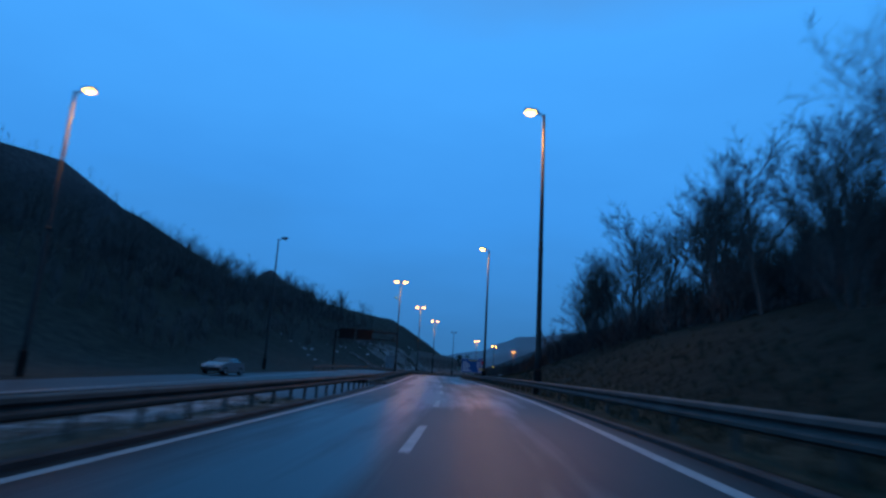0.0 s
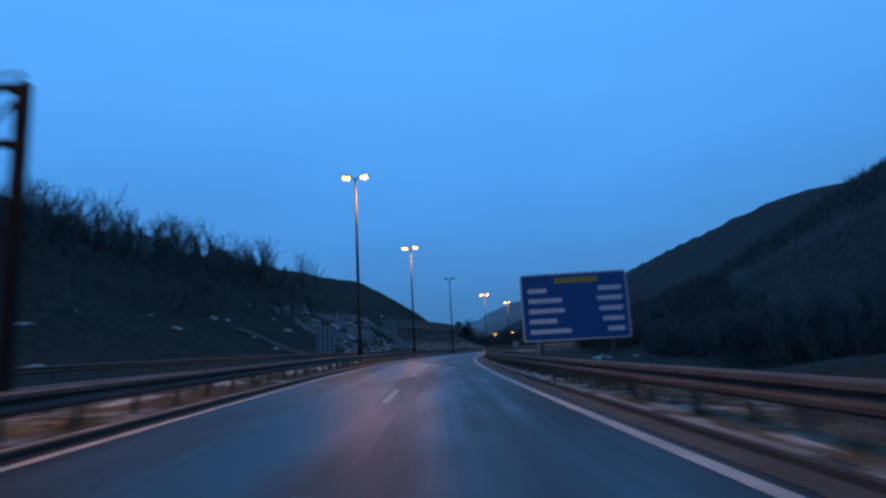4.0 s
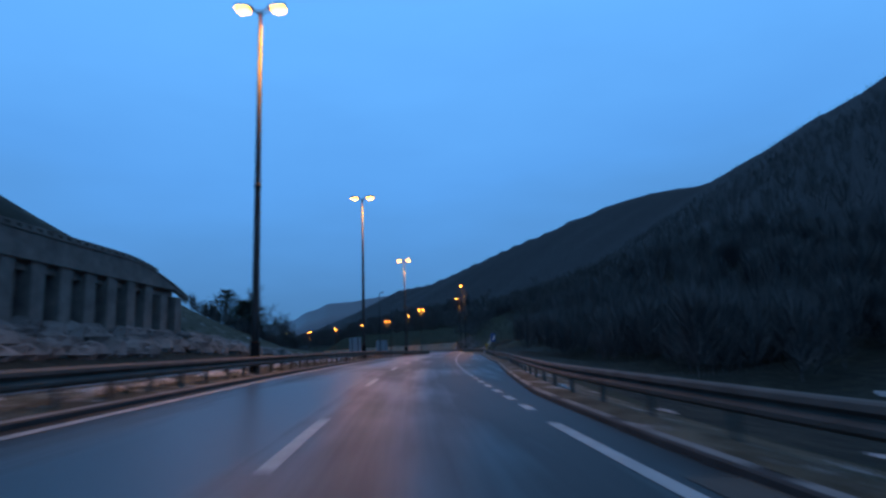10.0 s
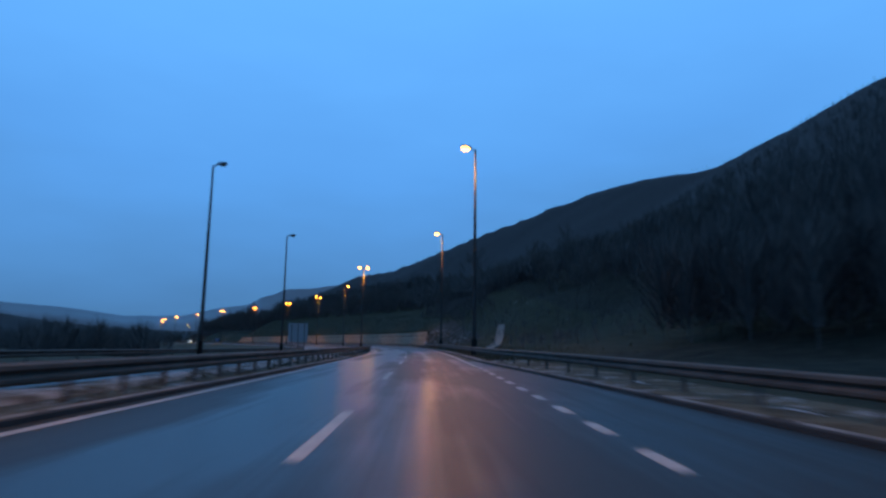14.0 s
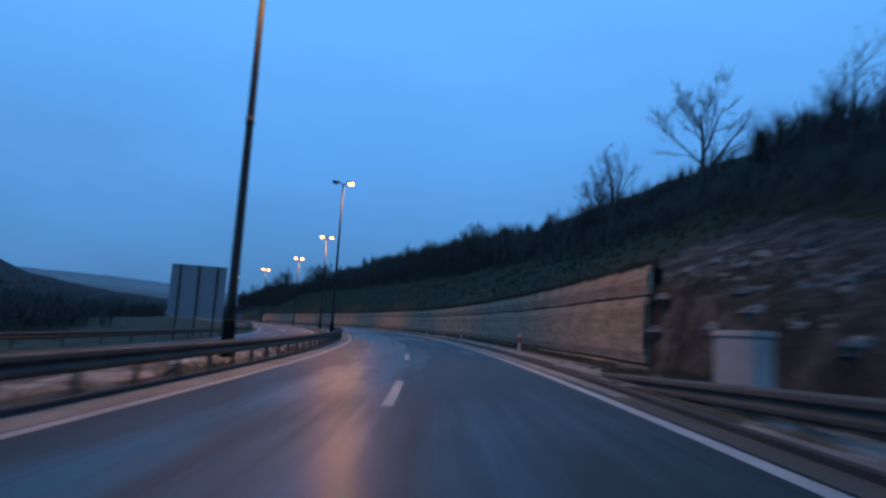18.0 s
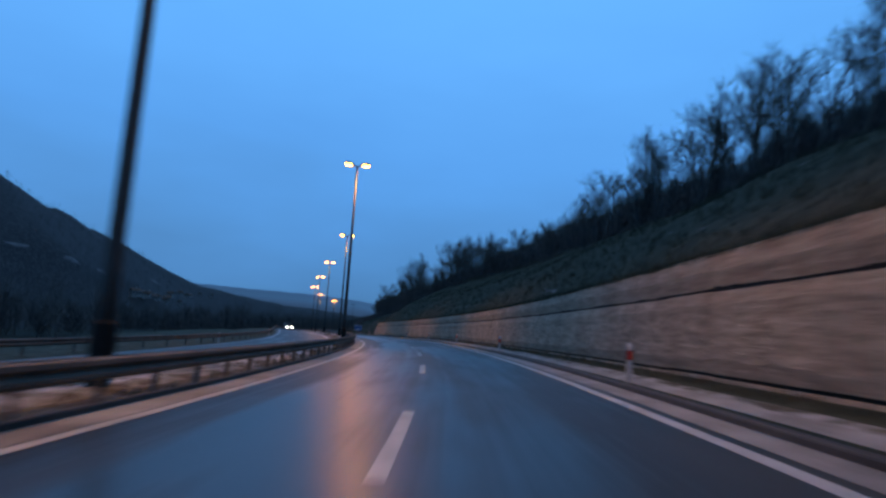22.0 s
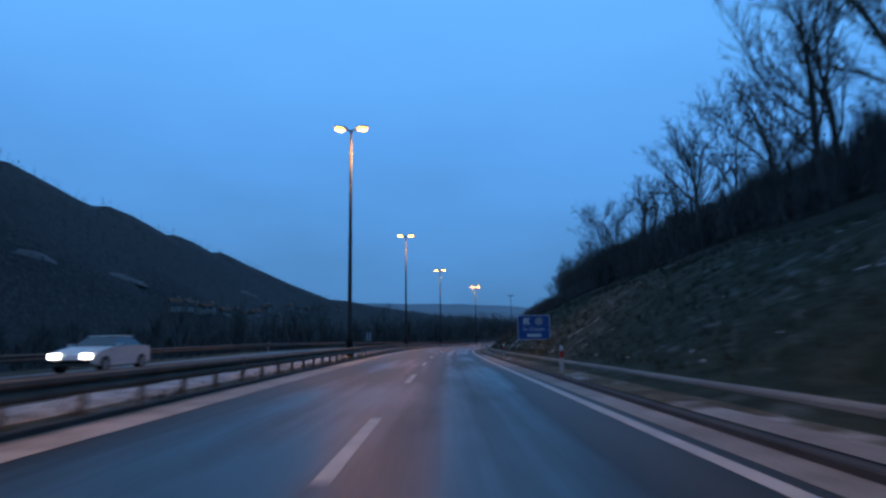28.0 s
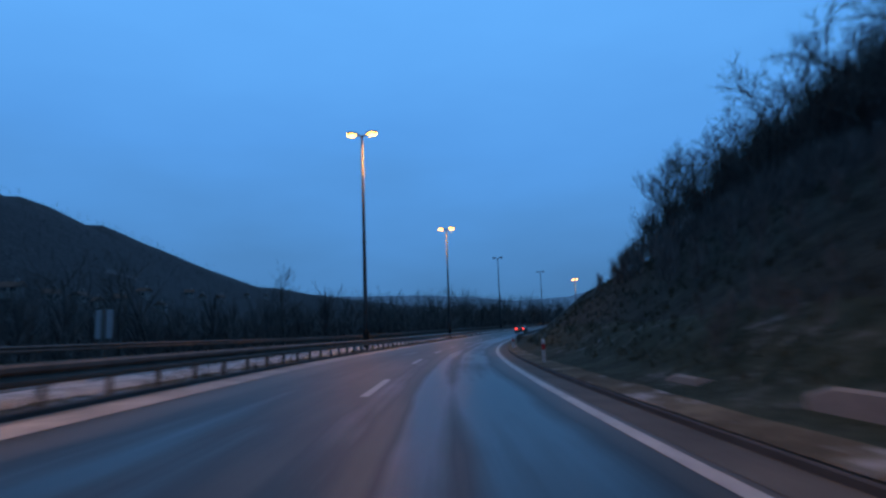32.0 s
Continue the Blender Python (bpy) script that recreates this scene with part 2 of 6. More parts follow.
DARK = mottled("black_rubber_and_tar", grey(0.006), grey(0.016), 2.0, 30.0, 0.8, 0.0, 0.12)
STONE = stone_material("hewn_stone_facing", (0.185, 0.163, 0.126), (0.375, 0.330, 0.258))
ROCK = mottled("broken_limestone", (0.055, 0.054, 0.052), (0.26, 0.257, 0.248), 0.4, 8.0, 0.9, bump=0.6, depth=0.05)
BARK = mottled("grey_brown_bark", (0.040, 0.038, 0.036), (0.105, 0.098, 0.090), 3.0, 30.0, 0.9, depth=0.02)
NEEDLES = mottled("dark_pine_needles", (0.008, 0.013, 0.009), (0.025, 0.038, 0.022), 2.0, 20.0, 0.9, bump=0)
SCRUB = mottled("bare_winter_scrub", (0.026, 0.029, 0.032), (0.049, 0.051, 0.052), 0.4, 3.0, 0.95, bump=0)
THICKET = mottled("bare_twigs_of_a_thicket", (0.060, 0.060, 0.061), (0.125, 0.121, 0.117), 0.35, 3.0, 0.95, bump=0)
CRAG = mottled("weathered_limestone", (0.022, 0.022, 0.022), (0.19, 0.188, 0.182), 0.5, 2.2, 0.9, bump=0.7, depth=0.15)
DRY = mottled("dry_grass", (0.032, 0.029, 0.016), (0.085, 0.074, 0.043), 1.0, 9.0, 0.95, bump=0)
WINTER = mottled("winter_grass", (0.013, 0.017, 0.009), (0.036, 0.042, 0.023), 1.0, 9.0, 0.95, bump=0)
GALLERY = mottled("dark_weathered_concrete", (0.09, 0.086, 0.078), (0.25, 0.238, 0.215), 0.8, 14.0, 0.85)
VERGE = ground_material("verge_ground", [(0.5, (0.042, 0.037, 0.026)), (0.72, (0.080, 0.069, 0.047)), (0.95, (0.16, 0.14, 0.10))], 0.5, 0.8)
SLOPE = ground_material("slope_grass", [(0.5, (0.014, 0.019, 0.011)), (0.72, (0.026, 0.032, 0.018)), (0.95, (0.050, 0.051, 0.032))], -0.1, 0.6)
LATE = ground_material("thawing_slope", [(0.5, (0.010, 0.0165, 0.0095)), (0.72, (0.019, 0.029, 0.017)), (0.95, (0.042, 0.053, 0.037))], 0.44, 1.0, 6.0, 0.36, 0.20)
HILL = ground_material("dark_hillside", [(0.5, (0.009, 0.0115, 0.009)), (0.72, (0.017, 0.021, 0.016)), (0.95, (0.038, 0.041, 0.031))], -0.6, 0.35)
# the slight blue in these hill colours stands in for haze
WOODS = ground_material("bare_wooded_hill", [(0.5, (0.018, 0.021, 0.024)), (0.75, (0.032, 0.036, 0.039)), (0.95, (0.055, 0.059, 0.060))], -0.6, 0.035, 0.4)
# paler copy of the woods: more haze painted into the left hillside
HAZED = ground_material("hazed_far_hillside", [(0.5, (0.024, 0.028, 0.032)), (0.75, (0.040, 0.045, 0.049)), (0.95, (0.066, 0.070, 0.072))], -0.6, 0.035, 0.4)
BANK = ground_material("patchy_old_snow", [(0.5, (0.022, 0.020, 0.014)), (0.72, (0.050, 0.043, 0.028)), (0.95, (0.10, 0.088, 0.06))], 1.2, 1.3, 5.0, 0.8, 0.2)
# near-black green: shade painted in to cancel lamp light on the first bank
SHADY = ground_material("shade_dark_bank", [(0.5, (0.004, 0.0075, 0.004)), (0.72, (0.0075, 0.012, 0.0065)), (0.95, (0.016, 0.022, 0.013))], -0.6, 0.6)
MOUND = ground_material("grazed_mound", [(0.5, (0.026, 0.028, 0.018)), (0.72, (0.052, 0.053, 0.035)), (0.95, (0.11, 0.108, 0.08))], 0.15, 0.5, 5.0, 0.5, 0.2)
ROCKY = ground_material("rocky_bank", [(0.5, (0.012, 0.0125, 0.012)), (0.72, (0.028, 0.0285, 0.026)), (0.95, (0.085, 0.084, 0.08))], 0.1, 0.9, 3.0, 0.4, 0.2)
SNOWY = ground_material("snowy_verge", [(0.5, (0.034, 0.034, 0.022)), (0.72, (0.070, 0.063, 0.043)), (0.95, (0.14, 0.13, 0.095))], 0.8, 1.6)
SNOW = mottled("old_snow", (0.12, 0.12, 0.12), (0.46, 0.47, 0.49), 1.5, 6.0, 0.7, bump=0.4, depth=0.03)
BLUE = plain("sign_blue", (0.016, 0.075, 0.24), 0.45)
WHITE = plain("sign_white", (0.60, 0.60, 0.60), 0.45)
YELLOW = plain("sign_yellow", (0.36, 0.27, 0.05), 0.45)
CREAM = plain("sign_cream", (0.46, 0.38, 0.20), 0.5)
RED = plain("sign_red", (0.50, 0.02, 0.015), 0.4)
DARK_RED = plain("faded_red_band", (0.11, 0.012, 0.012), 0.5)
SIGN_BACK = plain("bare_aluminium_back", (0.30, 0.31, 0.33), 0.5, 0.3)
LIT = glowing("lit_sodium_lens", (1.0, 0.27, 0.022), 42.0)
UNLIT = plain("unlit_lens", (0.16, 0.16, 0.17), 0.25)
# distance haze put into a blue self-glow, for the far ridge only
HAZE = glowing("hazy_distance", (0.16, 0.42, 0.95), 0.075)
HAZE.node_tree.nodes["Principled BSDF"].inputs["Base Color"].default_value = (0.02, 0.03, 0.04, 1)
HEADLIGHT = glowing("lit_headlight", (1.0, 0.93, 0.80), 22.0)
TAIL = glowing("lit_tail_light", (1.0, 0.04, 0.03), 5.0)
CAR_WHITE = plain("white_car_paint", (0.62, 0.63, 0.64), 0.3, 0.0, 0.5)
CAR_GREY = plain("grey_car_paint", (0.20, 0.21, 0.22), 0.3, 0.0, 0.5)
CAR_DARK = plain("dark_car_paint", (0.05, 0.05, 0.055), 0.3, 0.0, 0.5)
GLASS = plain("dark_car_glass", (0.02, 0.024, 0.03), 0.08, 0.0, 0.6)
PLASTER = mottled("pale_house_plaster", (0.14, 0.137, 0.132), (0.27, 0.265, 0.255), 0.3, 3.0, 0.9, bump=0)
FIELD = mottled("thin_snow_on_grass", (0.045, 0.049, 0.052), (0.14, 0.144, 0.15), 0.12, 0.9, 0.9, bump=0)
ROOF = mottled("brown_roof_tiles", (0.07, 0.045, 0.035), (0.16, 0.10, 0.075), 0.5, 4.0, 0.9, bump=0)


# ---- mesh helpers ----
class Shape:
    """Collects corners and faces of one mesh."""

    def __init__(self):
        self.v, self.f, self.uv = [], [], None

    def add(self, verts, faces):
        k = len(self.v)
        self.v.extend(tuple(float(c) for c in p) for p in verts)
        self.f.extend(tuple(i + k for i in f) for f in faces)
        return self

    def box(self, x0, x1, y0, y1, z0, z1, bevel=0.0):
        """A block, its upright and top edges taken off by bevel."""
        b = min(bevel, (x1 - x0) / 3, (y1 - y0) / 3, (z1 - z0) / 3)
        if b <= 0:
            vs = [(x, y, z) for z in (z0, z1) for x, y in ((x0, y0), (x1, y0), (x1, y1), (x0, y1))]
            return self.add(vs, [(3, 2, 1, 0), (4, 5, 6, 7), (0, 1, 5, 4), (1, 2, 6, 5), (2, 3, 7, 6), (3, 0, 4, 7)])
        ring = lambda d, z: [(x0 + d, y0, z), (x1 - d, y0, z), (x1, y0 + d, z), (x1, y1 - d, z), (x1 - d, y1, z), (x0 + d, y1, z), (x0, y1 - d, z), (x0, y0 + d, z)]
        inner = [(x0 + b, y0 + b, z1), (x1 - b, y0 + b, z1), (x1 - b, y0 + b, z1), (x1 - b, y1 - b, z1), (x1 - b, y1 - b, z1), (x0 + b, y1 - b, z1), (x0 + b, y1 - b, z1), (x0 + b, y0 + b, z1)]
        vs = ring(b, z0) + ring(b, z1 - b) + [tuple(0.7 * a + 0.3 * c for a, c in zip(p, q)) for p, q in zip(ring(b, z1), inner)]
        fs = [tuple(range(7, -1, -1)), tuple(range(16, 24))]
        for r in (0, 8):
            fs += [(r + i, r + (i + 1) % 8, r + 8 + (i + 1) % 8, r + 8 + i) for i in range(8)]
        return self.add(vs, fs)

    def tube(self, points, radii, sides=8, caps=True):
        """A round bar along points."""
        pts = [Vector(p) for p in points]
        vs, fs = [], []
        for i, p in enumerate(pts):
            d = (pts[min(i + 1, len(pts) - 1)] - pts[max(i - 1, 0)]).normalized()
            a = d.cross(Vector((0, 0, 1)) if abs(d.z) < 0.9 else Vector((1, 0, 0))).normalized()
            b = d.cross(a)
            vs += [p + radii[i] * (math.cos(6.28319 * j / sides) * a + math.sin(6.28319 * j / sides) * b) for j in range(sides)]
        for i in range(len(pts) - 1):
            fs += [(i * sides + j, (i + 1) * sides + j, (i + 1) * sides + (j + 1) % sides, i * sides + (j + 1) % sides) for j in range(sides)]
        if caps:
            fs += [tuple(range(sides)), tuple(range(len(vs) - 1, len(vs) - 1 - sides, -1))]
        return self.add(vs, fs)

    def sweep(self, stations, profile, closed=True, caps=True):
        """Sweep a profile of (lat, up) along the road at the given stations; profile may be a function of s."""
        vs, fs = [], []
        for s in stations:
            pr = profile(s) if callable(profile) else profile
            pr = np.array(pr, float)
            vs.extend(road(s, pr[:, 0], pr[:, 1]))
        k = len(pr)
        last = k if closed else k - 1
        for i in range(len(stations) - 1):
            fs += [(i * k + j, i * k + (j + 1) % k, (i + 1) * k + (j + 1) % k, (i + 1) * k + j) for j in range(last)]
        if closed and caps:
            fs += [tuple(range(k - 1, -1, -1)), tuple(range(len(vs) - k, len(vs)))]
        return self.add(vs, fs)

    def moved(self, m):
        self.v = [tuple(m @ Vector(p)) for p in self.v]
        return self

    def mesh(self, name, mat, smooth=False):
        me = bpy.data.meshes.new(name)
        me.from_pydata(self.v, [], self.f)
        me.materials.append(mat)
        if smooth:
            me.polygons.foreach_set("use_smooth", [True] * len(me.polygons))
        me.update()
        return me


def part(name, shape, mat, parent=None, label="", smooth=False, kind=""):
    """One mesh object, under a thing or under a part of it."""
    ob = new(name, shape if isinstance(shape, bpy.types.Mesh) else shape.mesh(name, mat, smooth))
    ob.parent = parent
    return tagged(ob, label, kind=kind)


def thing(name, label, category, group="", kind="", m=None):
    ob = new(name)
    ob.empty_display_size = 0.3
    if m is not None:
        ob.matrix_basis = m
    return tagged(ob, label, category, group, kind)


def span(a, b, step):
    return np.linspace(a, b, max(2, int(round((b - a) / step)) + 1))


rng = random.Random(7)


# ---- road surface ----
def ribbon(stations, left, right, up, cols):
    """A sheet between two lateral edges, with UV in metres."""
    vs, uv, fs = [], [], []
    for s in stations:
        a, b = (e(s) if callable(e) else e for e in (left, right))
        lat = np.linspace(a, b, cols)
        vs.extend(map(tuple, road(s, lat, up)))
        uv += [(x, s) for x in lat]
    for i in range(len(stations) - 1):
        fs += [(i * cols + j, i * cols + j + 1, (i + 1) * cols + j + 1, (i + 1) * cols + j) for j in range(cols - 1)]
    return vs, fs, uv


def ribbon_object(name, stations, left, right, up, cols, mat, parent=None, kind="", label="", category=""):
    vs, fs, uv = ribbon(stations, left, right, up, cols)
    me = bpy.data.meshes.new(name)
    me.from_pydata([tuple(float(c) for c in v) for v in vs], [], fs)
    me.materials.append(mat)
    lay = me.uv_layers.new(name="metres")
    for lp in me.loops:
        lay.data[lp.index].uv = uv[lp.vertex_index]
    ob = new(name, me)
    ob.parent = parent
    return tagged(ob, label, category, kind=kind)


def bay(s):
    """The lay-by widens the road to the right."""
    return float(np.interp(s, [224, 232, 253, 262, 280, 318, 338, 350], [0, 0.1, 1.7, 2.3, 2.6, 2.65, 1.0, 0]))


def kerb_right(s):
    return float(np.interp(s, [40, 70, 120, 180, 222, 350, 375, 420, 440, 640, 690], [4.1, 4.15, 4.4, 4.5, 4.32, 4.2, 3.92, 4.1, 4.18, 4.25, 4.4])) + bay(s)


def kerb_left(s):
    return float(np.interp(s, [360, 400], [-3.98, -4.42]))


def line_right(s):
    return float(np.interp(s, [-12, 2, 30, 55, 430, 450, 600, 640, 710, 740], [3.54, 3.74, 3.74, 3.54, 3.54, 3.44, 3.44, 3.52, 3.52, 3.66]))


def slip(s):
    """The slip road that joins the opposite carriageway."""
    return float(np.interp(s, [20, 70], [4.4, 0]))


ALONG = span(-120, 1060, 4)
ribbon_object("road", ALONG, kerb_left, kerb_right, 0.0, 9, ASPHALT, None, "structure", "damp dark asphalt carriageway with worn wheel tracks", "road")
road_ob = bpy.data.objects["road"]
ribbon_object("road", ALONG, lambda s: -15.2 - slip(s), -7.0, 0.0, 9, ASPHALT, None, "structure", "damp asphalt carriageway of the opposite direction", "road")
opp_ob = bpy.data.objects["road.001"]


def strip(name, stations, lat, width, parent, label=""):
    f = (lambda d: (lambda s: lat(s) + d)) if callable(lat) else (lambda d: lat + d)
    return ribbon_object(name, stations, f(-width / 2), f(width / 2), 0.005, 2, LINE, parent, label=label)


strip("edge_line", ALONG, -3.6, 0.2, road_ob, "worn solid white edge line")
strip("edge_line", span(-120, 226, 4), line_right, 0.2, road_ob)
strip("edge_line", span(345, 1060, 4), line_right, 0.2, road_ob)
strip("edge_line", ALONG, -7.5, 0.2, opp_ob)
strip("edge_line", ALONG, -14.6, 0.2, opp_ob)
DASH_AT = [(-20, -122), (-11, -7.0), (-9, 15.0), (-7, 40.1), (-1, 115.1), (0, 127.4), (2, 152.1), (6, 201.7), (8, 226.5), (10, 251.6), (12, 276.5), (14, 301.5), (15, 314.2),
           (20, 378.1), (22, 403.4), (24, 427.5), (31, 516.0), (33, 540.9), (35, 565.3), (41, 640.5), (42, 652.7), (44, 676.6), (47, 714.7), (49, 739.0), (64, 926.0)]
for i in range(-20, 65):
    end = float(np.interp(i, [d[0] for d in DASH_AT], [d[1] for d in DASH_AT]))
    strip("lane_dash", [end - 4.2, end - 2.1, end], 0.0, 0.17, road_ob)
for i in range(40):
    strip("lane_dash", [-100 + 25 * i, -98 + 25 * i, -96 + 25 * i], -11.0, 0.16, opp_ob)
for i in range(54):
    a = 228 + 2.25 * i
    if a < 346:
        strip("lay_by_dash", [a, a + 0.55, a + 1.1], 3.6, 0.19, road_ob)

# pale grit along the edges and kerbs
ribbon_object("road_shoulder", span(648, 1060, 4), lambda s: -4.2 + 0.12 * noise.noise(Vector((s * 0.3, 1, 0))), lambda s: -3.45 + 0.07 * noise.noise(Vector((s * 0.4, 2, 0))), 0.009, 2, SALT, None, "structure", "salt-whitened strip along the inner edge of the road", "road shoulder")
for lat0, lat1, a, b in ((kerb_left, -3.75, 395, 1060), (lambda s: line_right(s) + 0.26, kerb_right, 425, 694), (lambda s: line_right(s) + 0.2, kerb_right, 694, 1060), (lambda s: line_right(s) + 0.24, kerb_right, 60, 222), (lambda s: line_right(s) + 0.16, kerb_right, 352, 425)):
    ribbon_object("road_shoulder", span(a, b, 4), lat0, lat1, 0.006, 2, SHOULDER if b > 500 and a != 694 else DRY_EDGE, None, "structure", "pale salt-dusted strip of road edge", "road shoulder")
KERB_PROFILE = lambda at, side: [(at, -0.25), (at, 0.075), (at + side * 0.02, 0.095), (at + side * 0.16, 0.095), (at + side * 0.18, 0.08), (at + side * 0.18, -0.25)]
for name, f, side in (("kerb", kerb_right, 1), ("kerb", kerb_left, -1), ("kerb", lambda s: -7.0, 1)):
    shape = Shape()
    for a, b in ((-120, 1060),) if f is kerb_right else ((-120, 0.5), (24.5, 1060)):
        shape.sweep(span(a, b, 4), lambda s, f=f, side=side: KERB_PROFILE(f(s), side))
    kerb = tagged(new("kerb", shape.mesh("kerb", KERB)), "dark wet concrete kerb along the asphalt", "kerb", kind="structure")
    if f is not kerb_left and f is not kerb_right:
        continue
    for i in range(98):
        a = 30 + 4 * i if f is kerb_right else 30 + 3.4 * i
        dust = Shape().sweep([a, a + 2, a + 3.3 + 0.6 * noise.noise(Vector((a, 4, 0)))], lambda s, f=f, side=side: [(f(s) + side * (0.05 + 0.02 * noise.noise(Vector((s * 0.8, 2, 0)))), 0.0965), (f(s) + side * 0.11, 0.108), (f(s) + side * 0.19, 0.104)][::side], closed=False)
        part("dust_strip", dust, SHOULDER, kerb, "pale grit lying on the kerb's top")


# ---- ground: strips beside the road and the far land ----
RIGHT_LAT = [4.43, 5.0, 5.6, 6.62, 6.85, 8, 10, 12, 15, 18, 21, 25, 32, 40, 50, 62]
RIGHT_UP = [  # metres along the road, and heights at RIGHT_LAT
    (-120, [.1, .12, .2, .5, .6, 1.2, 2.3, 3.5, 4.3, 5.0, 5.7, 6.7, 9, 12, 16, 20]),
    (25, [.1, .12, .2, .5, .6, 1.2, 2.3, 3.4, 4.3, 5.0, 5.7, 6.7, 9, 12, 15, 18]),
    (50, [.1, .12, .2, .4, .5, .8, 1.4, 2.2, 3.0, 3.8, 4.4, 5.2, 7, 8, 10, 11]),
    (80, [.1, .12, .1, .1, .1, .2, .5, .9, 1.6, 2.1, 2.5, 3.0, 4, 4, 3, 3]),
    (110, [.1, .12, 0, -.2, -.3, -.6, -.9, -1.1, -1.4, -1.6, -1.8, -2, -2.3, -2.5, -2, 0]),
    (230, [.1, .12, 0, -.2, -.3, -.6, -.9, -1.2, -1.5, -1.8, -2, -2.2, -2.3, -2, 0, 3]),
    (300, [.1, .12, .1, .1, .1, .1, 0, -.2, -.5, -.8, -.8, -.6, 1, 4, 9, 14]),
    (360, [.1, .12, .1, .1, .1, .1, .3, .6, 1.1, 1.7, 2.4, 4.0, 8, 12, 17, 23]),
    (396, [.1, .12, .1, .1, .1, .1, .2, .4, .8, 1.5, 2.5, 4.5, 9, 13, 18, 24]),
    (413, [.1, .12, .1, .2, .2, .6, 1.5, 2.5, 3.6, 4.6, 5.6, 7.4, 11, 15, 20, 26]),
    (420, [.1, .12, .1, .2, .3, .8, 1.9, 2.9, 4.1, 5.2, 6.2, 8.0, 11, 15, 20, 26]),
    (431, [.1, .12, .1, .1, 2.5, 3.0, 3.8, 4.6, 5.8, 7.0, 8.2, 10, 13, 16, 20, 26]),
    (440, [.1, .12, .1, .1, 2.9, 3.7, 4.9, 6.0, 7.5, 8.7, 10, 11.6, 14, 17, 20, 26]),
    (540, [.1, .12, .1, .1, 2.95, 4.0, 5.5, 6.9, 8.6, 10.1, 11.5, 13.4, 16, 18, 21, 26]),
    (640, [.1, .12, .1, .1, 2.95, 4.0, 5.6, 7.1, 8.8, 10.3, 11.8, 13.8, 16, 18, 21, 25]),
    (652, [.1, .12, .25, .5, .8, 1.5, 2.7, 3.9, 5.0, 6.0, 7.0, 8.6, 12, 15, 18, 22]),
    (700, [.1, .12, .25, .6, .9, 1.6, 3.0, 4.4, 5.6, 6.8, 7.9, 9.6, 13, 16, 19, 22]),
    (760, [.1, .12, .25, .6, .9, 1.6, 3.2, 4.8, 6.2, 7.4, 8.6, 10.6, 14, 17, 19, 21]),
    (860, [.1, .12, .25, .5, .8, 1.4, 2.6, 4.0, 5.2, 6.4, 7.6, 9.4, 12, 14, 16, 18]),
    (1060, [.1, .12, .25, .4, .6, 1.0, 1.8, 2.6, 3.6, 4.6, 5.6, 7, 9, 11, 13, 15]),
]
LEFT_LAT = [-15.3, -16.5, -18, -20, -22, -24, -26, -29, -32, -36, -40, -48, -60, -75, -90, -110]
LEFT_UP = [
    (-120, [0, .05, .1, .2, .3, .3, .5, 1, 1.8, 3, 4.5, 8, 13, 19, 26, 33]),
    (30, [0, .05, .1, .1, .2, .3, .5, 1, 1.8, 3, 4.5, 8, 13, 19, 26, 33]),
    (90, [0, .05, .1, .3, .6, 1.2, 2.0, 3.3, 5, 7, 9.5, 13.5, 17.5, 22, 27, 30]),
    (170, [0, .05, .2, .6, 1.4, 2.8, 4.2, 6.2, 8, 10.5, 13, 16.5, 20.5, 25, 28, 29]),
    (214, [0, .05, .4, 1.4, 3.4, 5.4, 7.0, 8.4, 9, 11.5, 14, 18, 23.5, 28, 30, 29]),
    (217, [0, .05, .4, 1.3, 3.2, 5.0, 6.6, 8.2, 9.2, 11.7, 14.2, 18.4, 24, 28, 30, 29]),
    (222, [0, .05, .3, 1.0, 2.0, 2.7, 3.0, 8.0, 9, 12, 14.6, 19, 25, 29, 30, 29]),
    (278, [0, .05, .3, .9, 1.8, 2.4, 2.8, 7.0, 9, 12, 15, 20, 26.5, 28, 26, 24]),
    (292, [0, .05, .2, .5, 1.0, 1.6, 2.3, 4.0, 6, 9, 12, 18, 25, 25, 22, 18]),
    (325, [0, .05, .2, .4, .8, 1.2, 1.8, 2.6, 3.6, 5.2, 7, 11, 17, 16, 12, 8]),
    (350, [0, .05, .1, .2, .4, .6, .9, 1.3, 1.7, 2.4, 3, 4, 5, 4, 2, 0]),
    (385, [0, .05, 0, -.2, -.4, -.6, -.8, -1, -1.2, -1.5, -1.8, -2.4, -3, -4, -5, -5]),
    (1060, [0, .05, -.1, -.3, -.6, -.9, -1.2, -1.6, -2, -2.5, -3, -3.6, -4.4, -5, -5.4, -5]),
]


def surface(table, lats, s, lat):
    """Height above the road of the beside-the-road ground."""
    ss = np.array([r[0] for r in table], float)
    hs = np.array([r[1] for r in table], float)
    row = np.array([np.interp(s, ss, hs[:, j]) for j in range(hs.shape[1])])
    order = np.argsort(lats)
    return float(np.interp(lat, np.array(lats)[order], row[order]))


def swell(p, lat):
    """Small humps of the open ground, growing away from the road."""
    if -17 < lat <= 7.5:
        return 0.0
    a = min(1.0, (lat - 7 if lat > 0 else -17 - lat) / 25)
    return (0.9 * a + (0.1 if lat > 0 else 0.02)) * noise.fractal(Vector(p) * 0.09, 1.0, 2.0, 4) * 1.2


